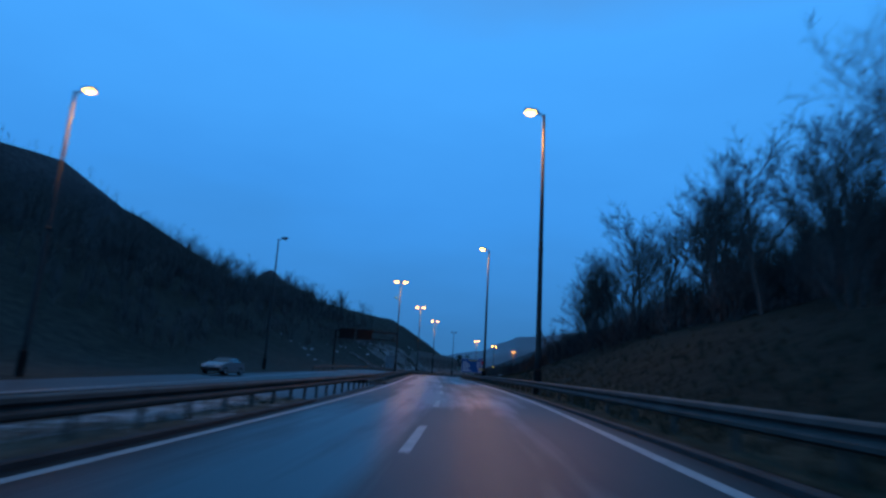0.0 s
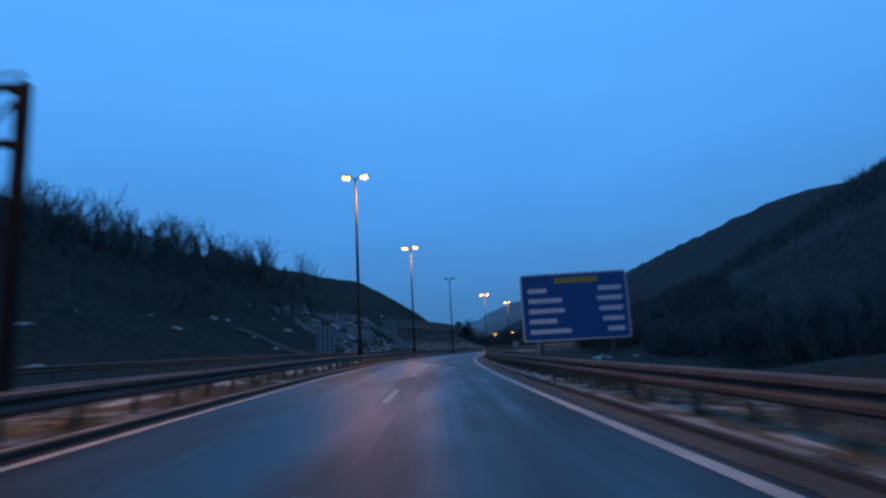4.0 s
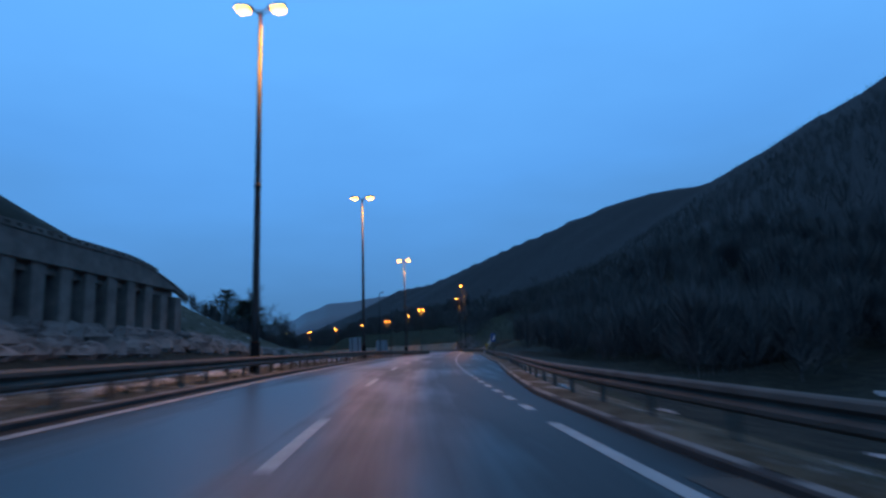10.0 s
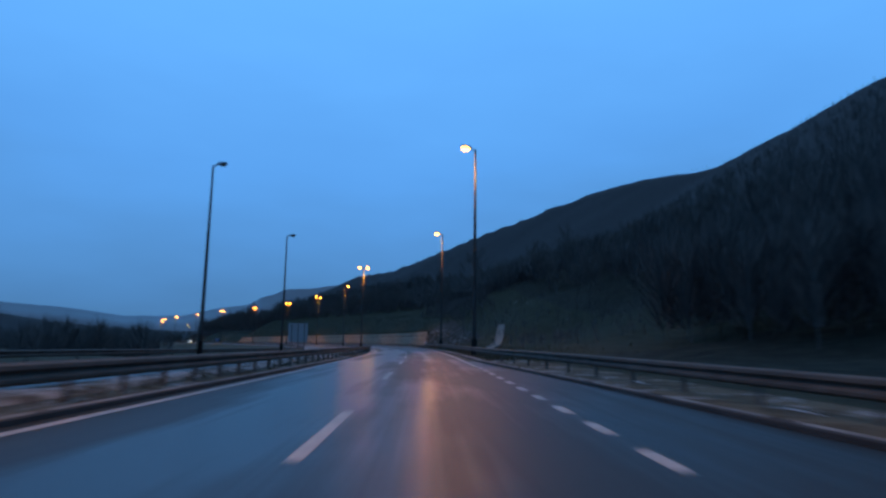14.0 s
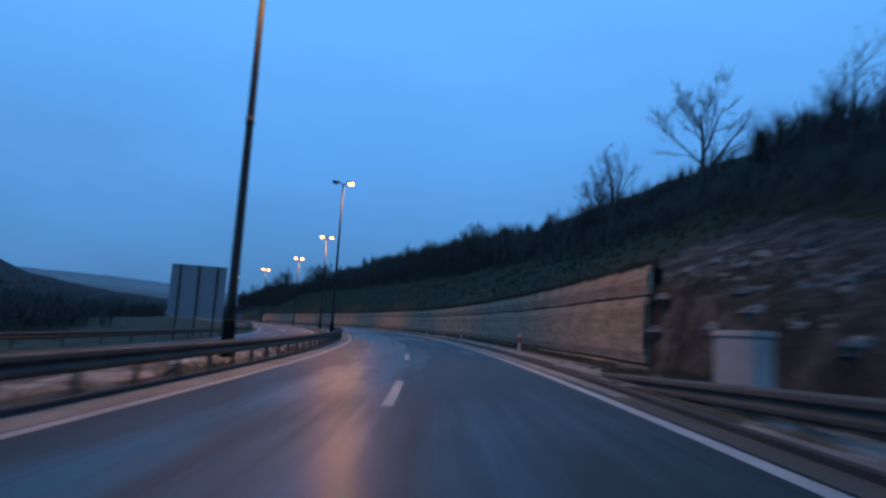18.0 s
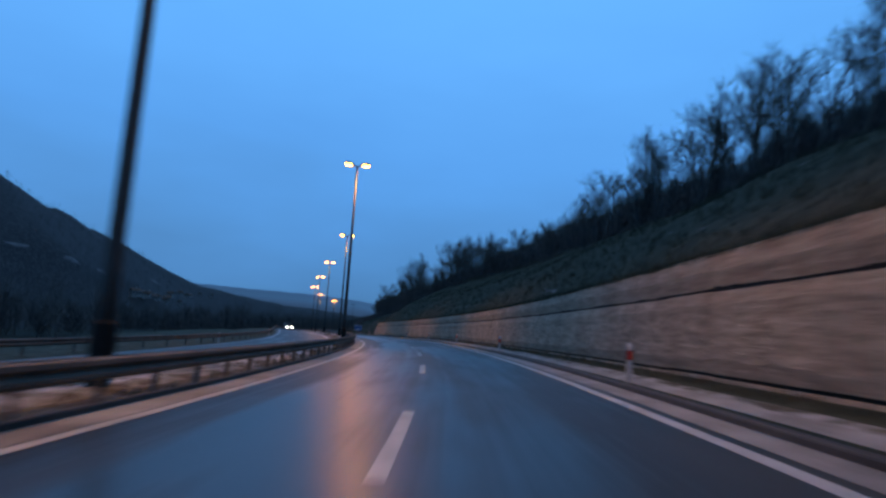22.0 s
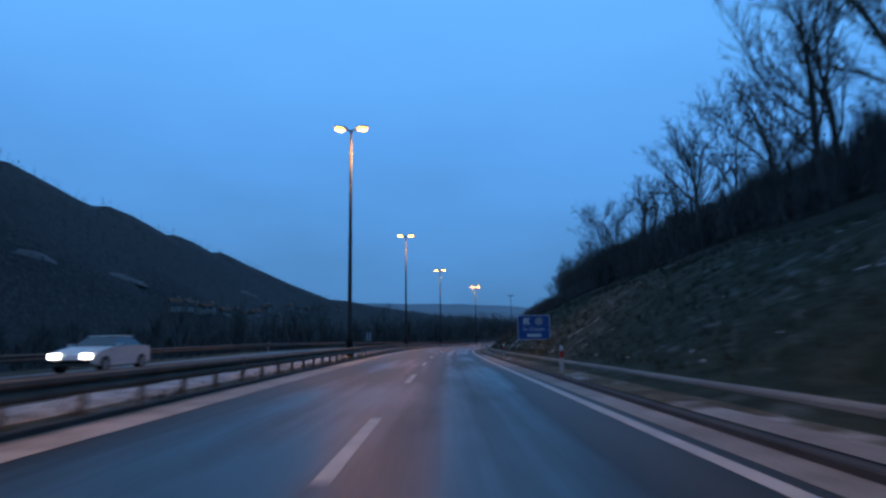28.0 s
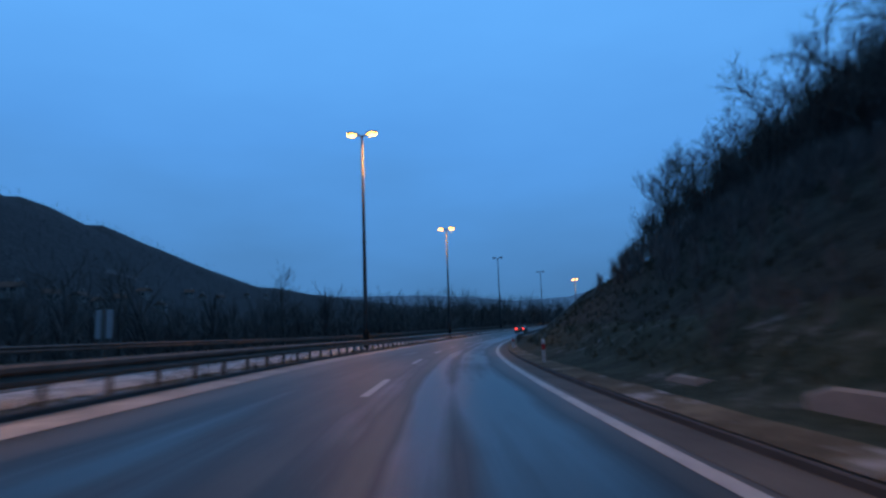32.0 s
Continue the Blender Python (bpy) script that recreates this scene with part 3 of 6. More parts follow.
def ground_up(s, lat):
    up = surface(RIGHT_UP, RIGHT_LAT, s, lat) if lat > 0 else surface(LEFT_UP, LEFT_LAT, s, lat)
    return up + swell(road(s, lat, up), lat)


# crest lines of the hills: x, y, height
RIDGES = [
    ([(224, -173, 104), (284, 36, 137), (351, 291, 170), (426, 561, 178), (452, 644, 177), (494, 764, 183), (503, 951, 207), (498, 1041, 208), (479, 1146, 202), (449, 1221, 191), (404, 1326, 168), (353, 1461, 145), (306, 1566, 141), (254, 1716, 110)], 300, 1.05),
    ([(-173, 520, 93), (-158, 628, 84), (-158, 729, 76), (-173, 789, 68), (-196, 880, 60), (-228, 1001, 57), (-213, 1066, 39), (-186, 1142, 31), (-148, 1233, 22), (-57, 1394, 1)], 92, 1.0),
    ([(-190, -40, 60), (-150, 100, 66), (-128, 170, 64), (-104, 230, 44), (-86, 290, 27), (-75, 330, 12)], 75, 1.0),
    ([(-300, 100, 120), (-230, 230, 105), (-190, 300, 80), (-170, 380, 40)], 120, 1.0),
    ([(-480, 1150, 60), (-380, 1250, 40), (-220, 1480, 30), (-40, 1600, 20), (120, 1560, 30)], 230, 1.0),
]


def far_height(x, y):
    z = np.full(x.shape, -6.0)
    for line, width, power in RIDGES:
        for (x0, y0, h0), (x1, y1, h1) in zip(line[:-1], line[1:]):
            dx, dy = x1 - x0, y1 - y0
            u = np.clip(((x - x0) * dx + (y - y0) * dy) / (dx * dx + dy * dy), 0, 1)
            d = np.hypot(x - x0 - u * dx, y - y0 - u * dy)
            c = h0 + u * (h1 - h0)
            z = np.maximum(z, -6 + (c + 6) * np.clip(1 - d / width, 0, 1) ** power)
    return z


def land_z(x, y):
    """Height of the far land, with its small swells."""
    x, y = np.array([float(x)]), np.array([float(y)])
    z = far_height(x, y)
    z = z + rough(x, y, 0.012, 3.0) * np.clip(z + 6, 0, 40) * 0.07 + rough(x, y, 0.05, 9.0) * np.clip(z + 6, 0, 20) * 0.05
    return float(z[0])


def near_road(x, y):
    """For arrays of places: metres along the road and to its right."""
    best, s_at, lat = np.full(x.shape, 1e9), np.zeros(x.shape), np.zeros(x.shape)
    for s in GRID[::2]:
        p, a = road(s), float(np.interp(s, GRID, _th))
        d = (x - p[0]) ** 2 + (y - p[1]) ** 2
        m = d < best
        best[m], s_at[m] = d[m], s
        lat[m] = ((x - p[0]) * math.cos(a) + (y - p[1]) * math.sin(a))[m]
    return np.sqrt(best), s_at, lat


def rough(x, y, scale, seed=0.0):
    return np.array([noise.fractal(Vector((a * scale, b * scale, seed)), 1.0, 2.0, 4) for a, b in zip(np.ravel(x), np.ravel(y))]).reshape(np.shape(x))


def side_ground(name, table, lats, mat, label):
    st = span(-120, 1060, 3)
    vs, fs = [], []
    k = len(lats)
    ss = np.array([r[0] for r in table], float)
    hs = np.array([r[1] for r in table], float)
    for s in st:
        up = np.array([np.interp(s, ss, hs[:, j]) for j in range(k)])
        lat = np.array(lats, float)
        if lats[0] > 0:
            lat = lat + bay(s) * np.clip((20 - lat) / 10, 0, 1)
            lat[0] = kerb_right(s) + 0.17
        else:
            lat = lat - slip(s) * np.clip((36 + lat) / 20.7, 0, 1)
            lat[0] += 0.2
            up[0] = -0.02
        p = road(s, lat, up)
        for j in range(k):
            p[j, 2] += swell(p[j], lats[j])
        vs.extend(p)
    for i in range(len(st) - 1):
        for j in range(k - 1):
            q = (i * k + j, i * k + j + 1, (i + 1) * k + j + 1, (i + 1) * k + j)
            fs.append(q if lats[0] > 0 else q[::-1])
    me = Shape().add(vs, fs).mesh(name, mat, True)
    me.materials.append(HILL)
    me.materials.append(LATE)
    me.materials.append(VERGE)
    me.materials.append(SNOWY)
    me.materials.append(MOUND)
    me.materials.append(ROCKY)
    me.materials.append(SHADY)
    for q in me.polygons:
        i, j = divmod(q.index, k - 1)
        if lats[0] < 0 and st[i] > 283 and lats[j] > -47:
            q.material_index = 5
            continue
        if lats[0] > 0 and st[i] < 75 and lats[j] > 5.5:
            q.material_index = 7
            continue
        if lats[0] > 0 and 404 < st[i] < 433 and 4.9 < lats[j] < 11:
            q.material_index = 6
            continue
        if lats[0] > 0 and (lats[j] > 24 or (lats[j] > 7.5 and st[i] < 350)):
            q.material_index = 1
        elif lats[0] > 0 and 60 < st[i] < 432 and lats[j] < 6.7:
            q.material_index = 3 if st[i] < 345 else 4
        elif lats[0] > 0 and st[i] > 648 and lats[j] < (13 if st[i] < 715 else 7.5):
            q.material_index = 2
        elif lats[0] > 0 and st[i] > 648:
            q.material_index = 1
    return tagged(new(name, me), label, "ground", kind="structure")


side_ground("ground", RIGHT_UP, RIGHT_LAT, SLOPE, "winter grass slope with thin remains of snow")
side_ground("ground", LEFT_UP, LEFT_LAT, HILL, "dark winter hillside of grass and scrub with snow patches")
for a, b in ((-120, 0.5), (24.5, 1060)):
    median = Shape().sweep(span(a, b, 4), lambda s: [(kerb_left(s) - 0.17, 0.08), (-4.9, 0.12), (-5.7, 0.16), (-6.4, 0.12), (-6.82, 0.08)], closed=False)
    tagged(new("ground", median.mesh("median_ground", VERGE, True)), "grassy central reserve with patches of old snow", "ground", kind="structure")
ribbon_object("road", span(0, 25, 2.5), -7.2, kerb_left, -0.004, 3, ASPHALT, None, "structure", "paved crossing through the central reserve", "road")

gx, gy = np.meshgrid(np.arange(-760, 861, 14.0), np.arange(-380, 1861, 14.0))
gd, gs, gl = near_road(gx, gy)
gz = far_height(gx, gy)
gz += rough(gx, gy, 0.012, 3.0) * np.clip(gz + 6, 0, 40) * 0.07 + rough(gx, gy, 0.05, 9.0) * np.clip(gz + 6, 0, 20) * 0.05
road_z = np.interp(gs, GRID, _z)
inside = np.where(gl > 0, gd < 60, gd < 106)
gz = np.where(inside, np.minimum(gz, road_z - 8 - 0.05 * np.abs(gd)), gz)
h, w = gx.shape
faces = [(i * w + j, i * w + j + 1, (i + 1) * w + j + 1, (i + 1) * w + j) for i in range(h - 1) for j in range(w - 1)]
far_land = Shape().add(np.stack([gx.ravel(), gy.ravel(), gz.ravel()], -1), faces)
far_mesh = far_land.mesh("far_ground", WOODS, True)
far_mesh.materials.append(HAZED)
# faces of the left hillside take the haze-paled colour
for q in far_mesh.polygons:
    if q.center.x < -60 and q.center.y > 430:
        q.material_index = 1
tagged(new("ground", far_mesh), "dark wooded mountainsides round the valley", "mountain", kind="structure")
plain_far = Shape().add([(-4500, -4000, -14), (4500, -4000, -14), (4500, 5000, -14), (-4500, 5000, -14)], [(0, 1, 2, 3)])
tagged(new("ground", plain_far.mesh("valley_floor", WOODS)), "dark valley floor reaching the horizon", "ground", kind="structure")

# the hazy ridge far beyond the valley: degrees left of north, degrees high
SKYLINE = [(40, 3.2), (30, 3.0), (19.7, 2.8), (16, 2.73), (11.5, 2.47), (7.6, 1.95), (3, 2.1), (-0.4, 2.95), (-2.4, 3.2), (-3.6, 3.95), (-4.7, 4.25), (-5.6, 4.75), (-8, 4.9), (-10.5, 5.3), (-13, 5.55), (-16, 5.75), (-24, 6.0), (-40, 6.2)]
ridge = Shape()
RIDGE_AT = np.linspace(-40, 40, 161)
RIDGE_UP = np.interp(RIDGE_AT, [r[0] for r in SKYLINE[::-1]], [r[1] for r in SKYLINE[::-1]])
vs = []
for k, (deg, el) in enumerate(zip(RIDGE_AT, RIDGE_UP)):
    el = el + 0.05 * noise.noise(Vector((deg * 0.9, 0, 0))) + 0.02 * noise.noise(Vector((deg * 4, 5, 0)))
    for q, dist in ((0.0, 3600), (0.6, 3800), (1.0, 4000), (0.0, 4400)):
        a = radians(deg)
        vs.append((30 - dist * math.sin(a), 400 + dist * math.cos(a), -14 + (18 + 4000 * math.tan(radians(el))) * q))
ridge.add(vs, [(4 * k + j, 4 * k + 4 + j, 4 * k + 5 + j, 4 * k + 1 + j) for k in range(len(RIDGE_AT) - 1) for j in range(3)])
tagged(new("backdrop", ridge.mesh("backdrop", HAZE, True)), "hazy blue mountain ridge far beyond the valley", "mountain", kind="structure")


# ---- street lamps ----
def lamp_mesh_set():
    sets = {}
    pole = Shape().tube([(0, 0, 0.1), (0, 0, 2.2), (0, 0, 9), (0, 0, 15.1)], [0.15, 0.145, 0.11, 0.07], 10)
    pole.tube([(0, 0, 7.4), (0, 0, 7.62)], [0.135, 0.135], 10)
    sets["pole"] = pole.mesh("pole", POLE, True)
    sets["base_sleeve"] = Shape().tube([(0, 0, 0.0), (0, 0, 0.1), (0, 0, 1.25), (0, 0, 1.32)], [0.24, 0.2, 0.2, 0.16], 12).mesh("base_sleeve", DARK)
    for side, key in ((1, "r"), (-1, "l")):
        sets["arm" + key] = Shape().tube([(0, 0, 14.9), (side * 0.12, 0, 15.1), (side * 0.4, 0, 15.2)], [0.06, 0.05, 0.045], 7).mesh("arm", POLE, True)
        head = Shape()
        xs = [(0.3, 0.07, 0.07), (0.42, 0.13, 0.10), (0.75, 0.17, 0.12), (1.0, 0.15, 0.09), (1.1, 0.06, 0.04)]
        vs, fs = [], []
        for x, wd, hh in xs:
            z = 15.2 + 0.1 * x
            vs += [(side * x, -wd, z - 0.03), (side * x, -wd * 0.7, z + hh), (side * x, wd * 0.7, z + hh), (side * x, wd, z - 0.03)]
        for i in range(4):
            fs += [(4 * i + j, 4 * i + (j + 1) % 4, 4 * i + 4 + (j + 1) % 4, 4 * i + 4 + j) for j in range(4)]
        fs += [(0, 1, 2, 3), (16, 17, 18, 19)]
        sets["head" + key] = head.add(vs, fs).mesh("lamp_head", POLE, True)
        lens = Shape()
        vs, fs = [], []
        for z, r in ((-0.035, 1.0), (-0.14, 0.82), (-0.21, 0.38)):
            vs += [(side * 0.74 + 0.33 * r * math.cos(a * 0.5236), 0.18 * r * math.sin(a * 0.5236), 15.27 + z) for a in range(12)]
        for i in range(2):
            fs += [(12 * i + j, 12 * i + (j + 1) % 12, 12 * i + 12 + (j + 1) % 12, 12 * i + 12 + j) for j in range(12)]
        fs += [tuple(range(24, 36))]
        lens.add(vs, fs)
        sets["lit" + key] = lens.mesh("lens", LIT, True)
        sets["off" + key] = lens.mesh("lens", UNLIT, True)
    return sets


LAMPS = lamp_mesh_set()


def street_lamp(s, lat, arms, lit, up=0.0, lift=0.0):
    """arms, lit: which of l and r."""
    text = {2: "tall grey steel street lamp with two arms", 1: "tall grey steel street lamp with one arm"}[len(arms)]
    text += ", lit orange" if lit == arms else (", unlit" if not lit else ", one side lit orange")
    ob = thing("street_lamp", text, "street lamp", "street lamps along the motorway", m=on_road(s, lat, up))
    part("pole", LAMPS["pole"], None, ob)
    part("base_sleeve", LAMPS["base_sleeve"], None, ob, "black sleeve at the foot")
    for a in arms:
        part("arm", LAMPS["arm" + a], None, ob)
        head = part("lamp_head", LAMPS["head" + a], None, ob)
        part("lens", LAMPS[("lit" if a in lit else "off") + a], None, head, "glowing orange lens" if a in lit else "dark lens")
    if lit:
        data = bpy.data.lights.new("sodium_lamp", "SPOT")
        data.energy, data.color, data.shadow_soft_size = LAMP_POWER * len(lit) / 2, LAMP_COLOUR, 0.3
        data.spot_size, data.spot_blend = radians(138), 0.85
        lamp = new("sodium_light", data)
        x = 0.9 if "r" in lit else -0.9
        lamp.matrix_world = on_road(s, lat, up) @ pose(x, 0, 14.95)
        # the head throws most of its light far along the road
        data = bpy.data.lights.new("sodium_throw", "SPOT")
        data.energy, data.color, data.shadow_soft_size = THROW_POWER, LAMP_COLOUR, 0.3
        data.spot_size, data.spot_blend = radians(52), 1.0
        lamp = new("sodium_throw", data)
        lamp.matrix_world = on_road(s, lat, up) @ pose(x, 0, 14.95) @ pose(0, 0, 0, -62, 0, -8)
    return ob


for s, lat, lit in ((81.9, -6.87, "lr"), (121.4, -5.52, "lr"), (157.2, -5.1, "lr"), (197.1, -4.82, ""), (240.5, -4.8, "lr"), (273.4, -4.8, "lr"), (314.9, -4.9, "lr"),
                    (433.0, -5.38, "lr"), (475.3, -5.45, "r"), (517.5, -5.36, "lr"), (558.6, -5.32, "lr"), (600.4, -5.5, "lr"), (641.7, -5.42, "lr"), (682.8, -5.1, "lr"),
                    (725.0, -5.25, "lr"), (765.1, -5.2, "lr"), (807.4, -5.22, "lr"), (850.2, -5.26, ""), (894.6, -5.23, ""), (937.5, -5.23, "lr")):
    street_lamp(s, lat, "lr", lit)
for s, lat in ((11.2, 4.78), (49.7, 5.05), (360.2, 4.85), (396.4, 4.75)):
    street_lamp(s, lat, "l", "l")
street_lamp(10.2, -20.6, "r", "r")
for s, lat in ((50.2, -19.6), (364.7, -15.6), (396.9, -15.5)):
    street_lamp(s, lat, "r", "")
bracket = Shape().tube([(0, 0, 12.2), (-0.5, 0, 12.25), (-0.75, 0, 12.45)], [0.05, 0.05, 0.04], 7).box(-0.95, -0.6, -0.1, 0.1, 12.42, 12.6, 0.03)
cam_arm = thing("bracket", "small grey bracket with a box high on a lamp pole", "bracket", m=on_road(81.9, -6.87))
part("bracket_arm", bracket, POLE, cam_arm, smooth=True)


# ---- guard rails ----
W_BEAM = [(0, 0.44), (0.078, 0.485), (0.085, 0.535), (0.012, 0.588), (0.012, 0.612), (0.085, 0.662), (0.08, 0.722), (0.05, 0.746), (0, 0.757), (-0.012, 0.748), (0.04, 0.735), (0.062, 0.71), (0.066, 0.672), (-0.002, 0.617),
          (-0.002, 0.583), (0.066, 0.53), (0.06, 0.497), (-0.012, 0.45)]
POST = Shape().box(-0.05, 0.05, -0.03, 0.03, -0.3, 0.7, 0.008).mesh("post", STEEL)


def guard_rail(a, b, lat, side, gap, sink=None, label="weathered grey steel guard rail on steel posts", both=False):
    """side: the way in which the beam faces, 1 right, -1 left."""
    f = lat if callable(lat) else (lambda s: lat)
    dip = sink or (lambda s: 0.0)
    ob = thing("guard_rail", label, "guard rail", "guard rails along the road")
    st = span(a, b, 3)
    part("beam", Shape().sweep(st, lambda s: [(f(s) + side * (x + 0.12), z - dip(s)) for x, z in (W_BEAM if side < 0 else W_BEAM[::-1])]), STEEL, ob)
    if both:
        part("back_beam", Shape().sweep(st, lambda s: [(f(s) - side * (x + 0.12), z - dip(s)) for x, z in (W_BEAM if side > 0 else W_BEAM[::-1])]), STEEL, ob)
    n = int((b - a) / gap)
    for i in range(n + 1):
        s = a + 0.3 + i * gap
        if s > b:
            break
        p = part("post", POST, None, ob)
        p.matrix_basis = on_road(s, f(s), 0.05 - dip(s))
    return ob


for a, b in ((-110, 60), (60.2, 210), (210.2, 360), (360.2, 510), (510.2, 660), (660.2, 820), (820.2, 1000)):
    guard_rail(a, b, -4.55, 1, 1.85 if b < 830 else 4.0, None, "weathered double-sided steel guard rail in the central reserve", True)
right_rail = lambda s: float(np.interp(s, [50, 110, 130, 160, 340, 380], [4.72, 4.68, 4.78, 5.12, 5.06, 4.66])) + 1.05 * bay(s)
for a, b in ((-110, 60), (60.2, 210), (210.2, 345), (345.2, 428)):
    guard_rail(a, b, right_rail, -1, 2.6, (lambda s: float(np.interp(s, [416, 428], [0, 0.55]))) if b > 400 else None)
guard_rail(780, 960, 5.2, -1, 4.0)
for a, b in ((60, 215), (300, 480), (480.2, 660), (660.2, 860), (860.2, 1000)):
    guard_rail(a, b, -16.0, 1, 4.0)


# ---- signs ----
def panel_shape(w, h, r=0.1, t=0.03):
    """An upright plate with rounded corners, facing -y, its centre at the origin."""
    ring = []
    for cx, cz, a0 in ((w / 2 - r, h / 2 - r, 0), (-w / 2 + r, h / 2 - r, 90), (-w / 2 + r, -h / 2 + r, 180), (w / 2 - r, -h / 2 + r, 270)):
        ring += [(cx + r * math.cos(radians(a0 + 22.5 * i)), cz + r * math.sin(radians(a0 + 22.5 * i))) for i in range(5)]
    k = len(ring)
    vs = [(x, 0, z) for x, z in ring] + [(x, t, z) for x, z in ring]
    fs = [tuple(range(k - 1, -1, -1)), tuple(range(k, 2 * k))] + [(i, (i + 1) % k, k + (i + 1) % k, k + i) for i in range(k)]
    return Shape().add(vs, fs)


def plate(name, parent, w, h, x, z, y, mat, r=0.02, label="", t=0.006):
    shape = panel_shape(w, h, min(r, w / 2.1, h / 2.1), t)
    shape.v = [(a + x, b + y, c + z) for a, b, c in shape.v]
    return part(name, shape, mat, parent, label)


def poly(name, parent, pts, y, mat, label=""):
    k = len(pts)
    vs = [(x, y, z) for x, z in pts] + [(x, y + 0.005, z) for x, z in pts]
    return part(name, Shape().add(vs, [tuple(range(k)), tuple(range(2 * k - 1, k - 1, -1))] + [(i, i + k, (i + 1) % k + k, (i + 1) % k) for i in range(k)]), mat, parent, label)


def sign_posts(parent, xs, top, radius=0.05, foot=-0.6):
    for x in xs:
        part("post", Shape().tube([(x, 0.09, foot), (x, 0.09, top)], [radius, radius], 8), STEEL, parent, smooth=True)


# the tall board of distances, with five lines that cannot be read
board = thing("direction_sign", "large blue motorway distance board with a white border on two posts", "road sign", m=on_road(95.5, 6.35, 0, -4))
sign_posts(board, (-1.3, 1.3), 3.7, 0.07, -1.2)
plate("border", board, 3.95, 2.5, 0, 2.55, 0.0, WHITE, 0.12)
face = plate("panel", board, 3.85, 2.4, 0, 2.55, -0.012, BLUE, 0.1, "blue panel with rows of white lettering")
plate("title_bar", face, 1.6, 0.22, 0.1, 3.52, -0.022, YELLOW)
for i, (a, b) in enumerate(((0.7, 0.85), (1.25, 0.9), (1.3, 0.85), (1.0, 0.75), (1.5, 0.6))):
    z = 3.17 - 0.38 * i
    plate("text_bar", face, a, 0.17, -1.7 + a / 2, z, -0.022, WHITE)
    plate("text_bar", face, b, 0.17, 1.75 - b / 2, z, -0.022, WHITE)

curve_sign = thing("warning_sign", "blue sign with a bent white arrow over a pale yellow plate", "road sign", m=on_road(60.8, 5.75, 0, -3))
sign_posts(curve_sign, (-0.25, 0.25), 2.9, 0.04, -0.8)
face = plate("panel", curve_sign, 0.86, 1.22, 0, 2.36, 0.0, BLUE, 0.06)
for x in (-0.27, -0.17):
    plate("lane_line", face, 0.035, 1.04, x, 2.37, -0.012, WHITE)
poly("lane_edge", face, [(-0.04, 1.84), (0.01, 1.84), (0.01, 1.98), (0.31, 2.2), (0.31, 2.5), (0.01, 2.74), (0.01, 2.9), (-0.04, 2.9), (-0.04, 2.71), (0.26, 2.47), (0.26, 2.23), (-0.04, 2.01)], -0.012, WHITE, "bent white lane line")
poly("red_mark", face, [(-0.10, 2.2), (0.10, 2.2), (0.20, 2.28), (0.20, 2.44), (0.10, 2.52), (-0.10, 2.52)], -0.014, RED, "dull red barrier mark")
plate("lower_plate", curve_sign, 0.86, 0.36, 0, 1.54, 0.0, CREAM, 0.04, "pale yellow plate with a border")
plate("text_bar", curve_sign, 0.5, 0.12, 0, 1.54, -0.01, YELLOW)

parking = thing("parking_sign", "small blue sign with a white arrow on a post", "road sign", m=on_road(281.8, 7.55, -0.12))
sign_posts(parking, (0.0,), 2.75, 0.04, -0.8)
face = plate("panel", parking, 0.46, 0.84, 0, 2.3, 0.0, BLUE, 0.05)
poly("arrow", face, [(-0.12, 2.0), (0.0, 2.0), (0.14, 2.25), (0.2, 2.22), (0.18, 2.5), (-0.04, 2.36), (0.03, 2.31), (-0.08, 2.12)], -0.012, WHITE)

exit_sign = thing("exit_sign", "blue motorway exit sign with a white symbol, place name and border", "road sign", m=on_road(682.6, 6.65, 0, -3))
sign_posts(exit_sign, (0.35,), 2.7, 0.06, -0.6)
plate("border", exit_sign, 2.05, 1.55, 0, 2.0, 0.0, WHITE, 0.1)
face = plate("panel", exit_sign, 1.97, 1.47, 0, 2.0, -0.012, BLUE, 0.08)
poly("exit_symbol", face, [(-0.66, 2.18), (-0.54, 2.18), (-0.50, 2.38), (-0.36, 2.18), (-0.22, 2.18), (-0.40, 2.45), (-0.26, 2.45), (-0.26, 2.58), (-0.62, 2.58)], -0.022, WHITE)
ring = [(0.32 + 0.25 * math.cos(0.3927 * i), 2.38 + 0.25 * math.sin(0.3927 * i)) for i in range(16)]
poly("roundel", face, ring[::-1], -0.022, SIGN_BACK, "pale round mark")
plate("distance_bar", face, 0.9, 0.17, 0.02, 1.5, -0.022, WHITE)
txt = bpy.data.curves.new("place_name", "FONT")
txt.body, txt.size, txt.align_x, txt.extrude = "Sv Kuzam", 0.34, "CENTER", 0.004
txt_ob = new("place_name", txt)
dep = bpy.context.evaluated_depsgraph_get()
txt_mesh = bpy.data.meshes.new_from_object(txt_ob.evaluated_get(dep))
bpy.data.objects.remove(txt_ob)
txt_mesh.materials.clear()
txt_mesh.materials.append(WHITE)
name_ob = new("place_name", txt_mesh)
name_ob.parent = face
name_ob.matrix_basis = pose(0, -0.026, 1.78, 90, 0, 0)


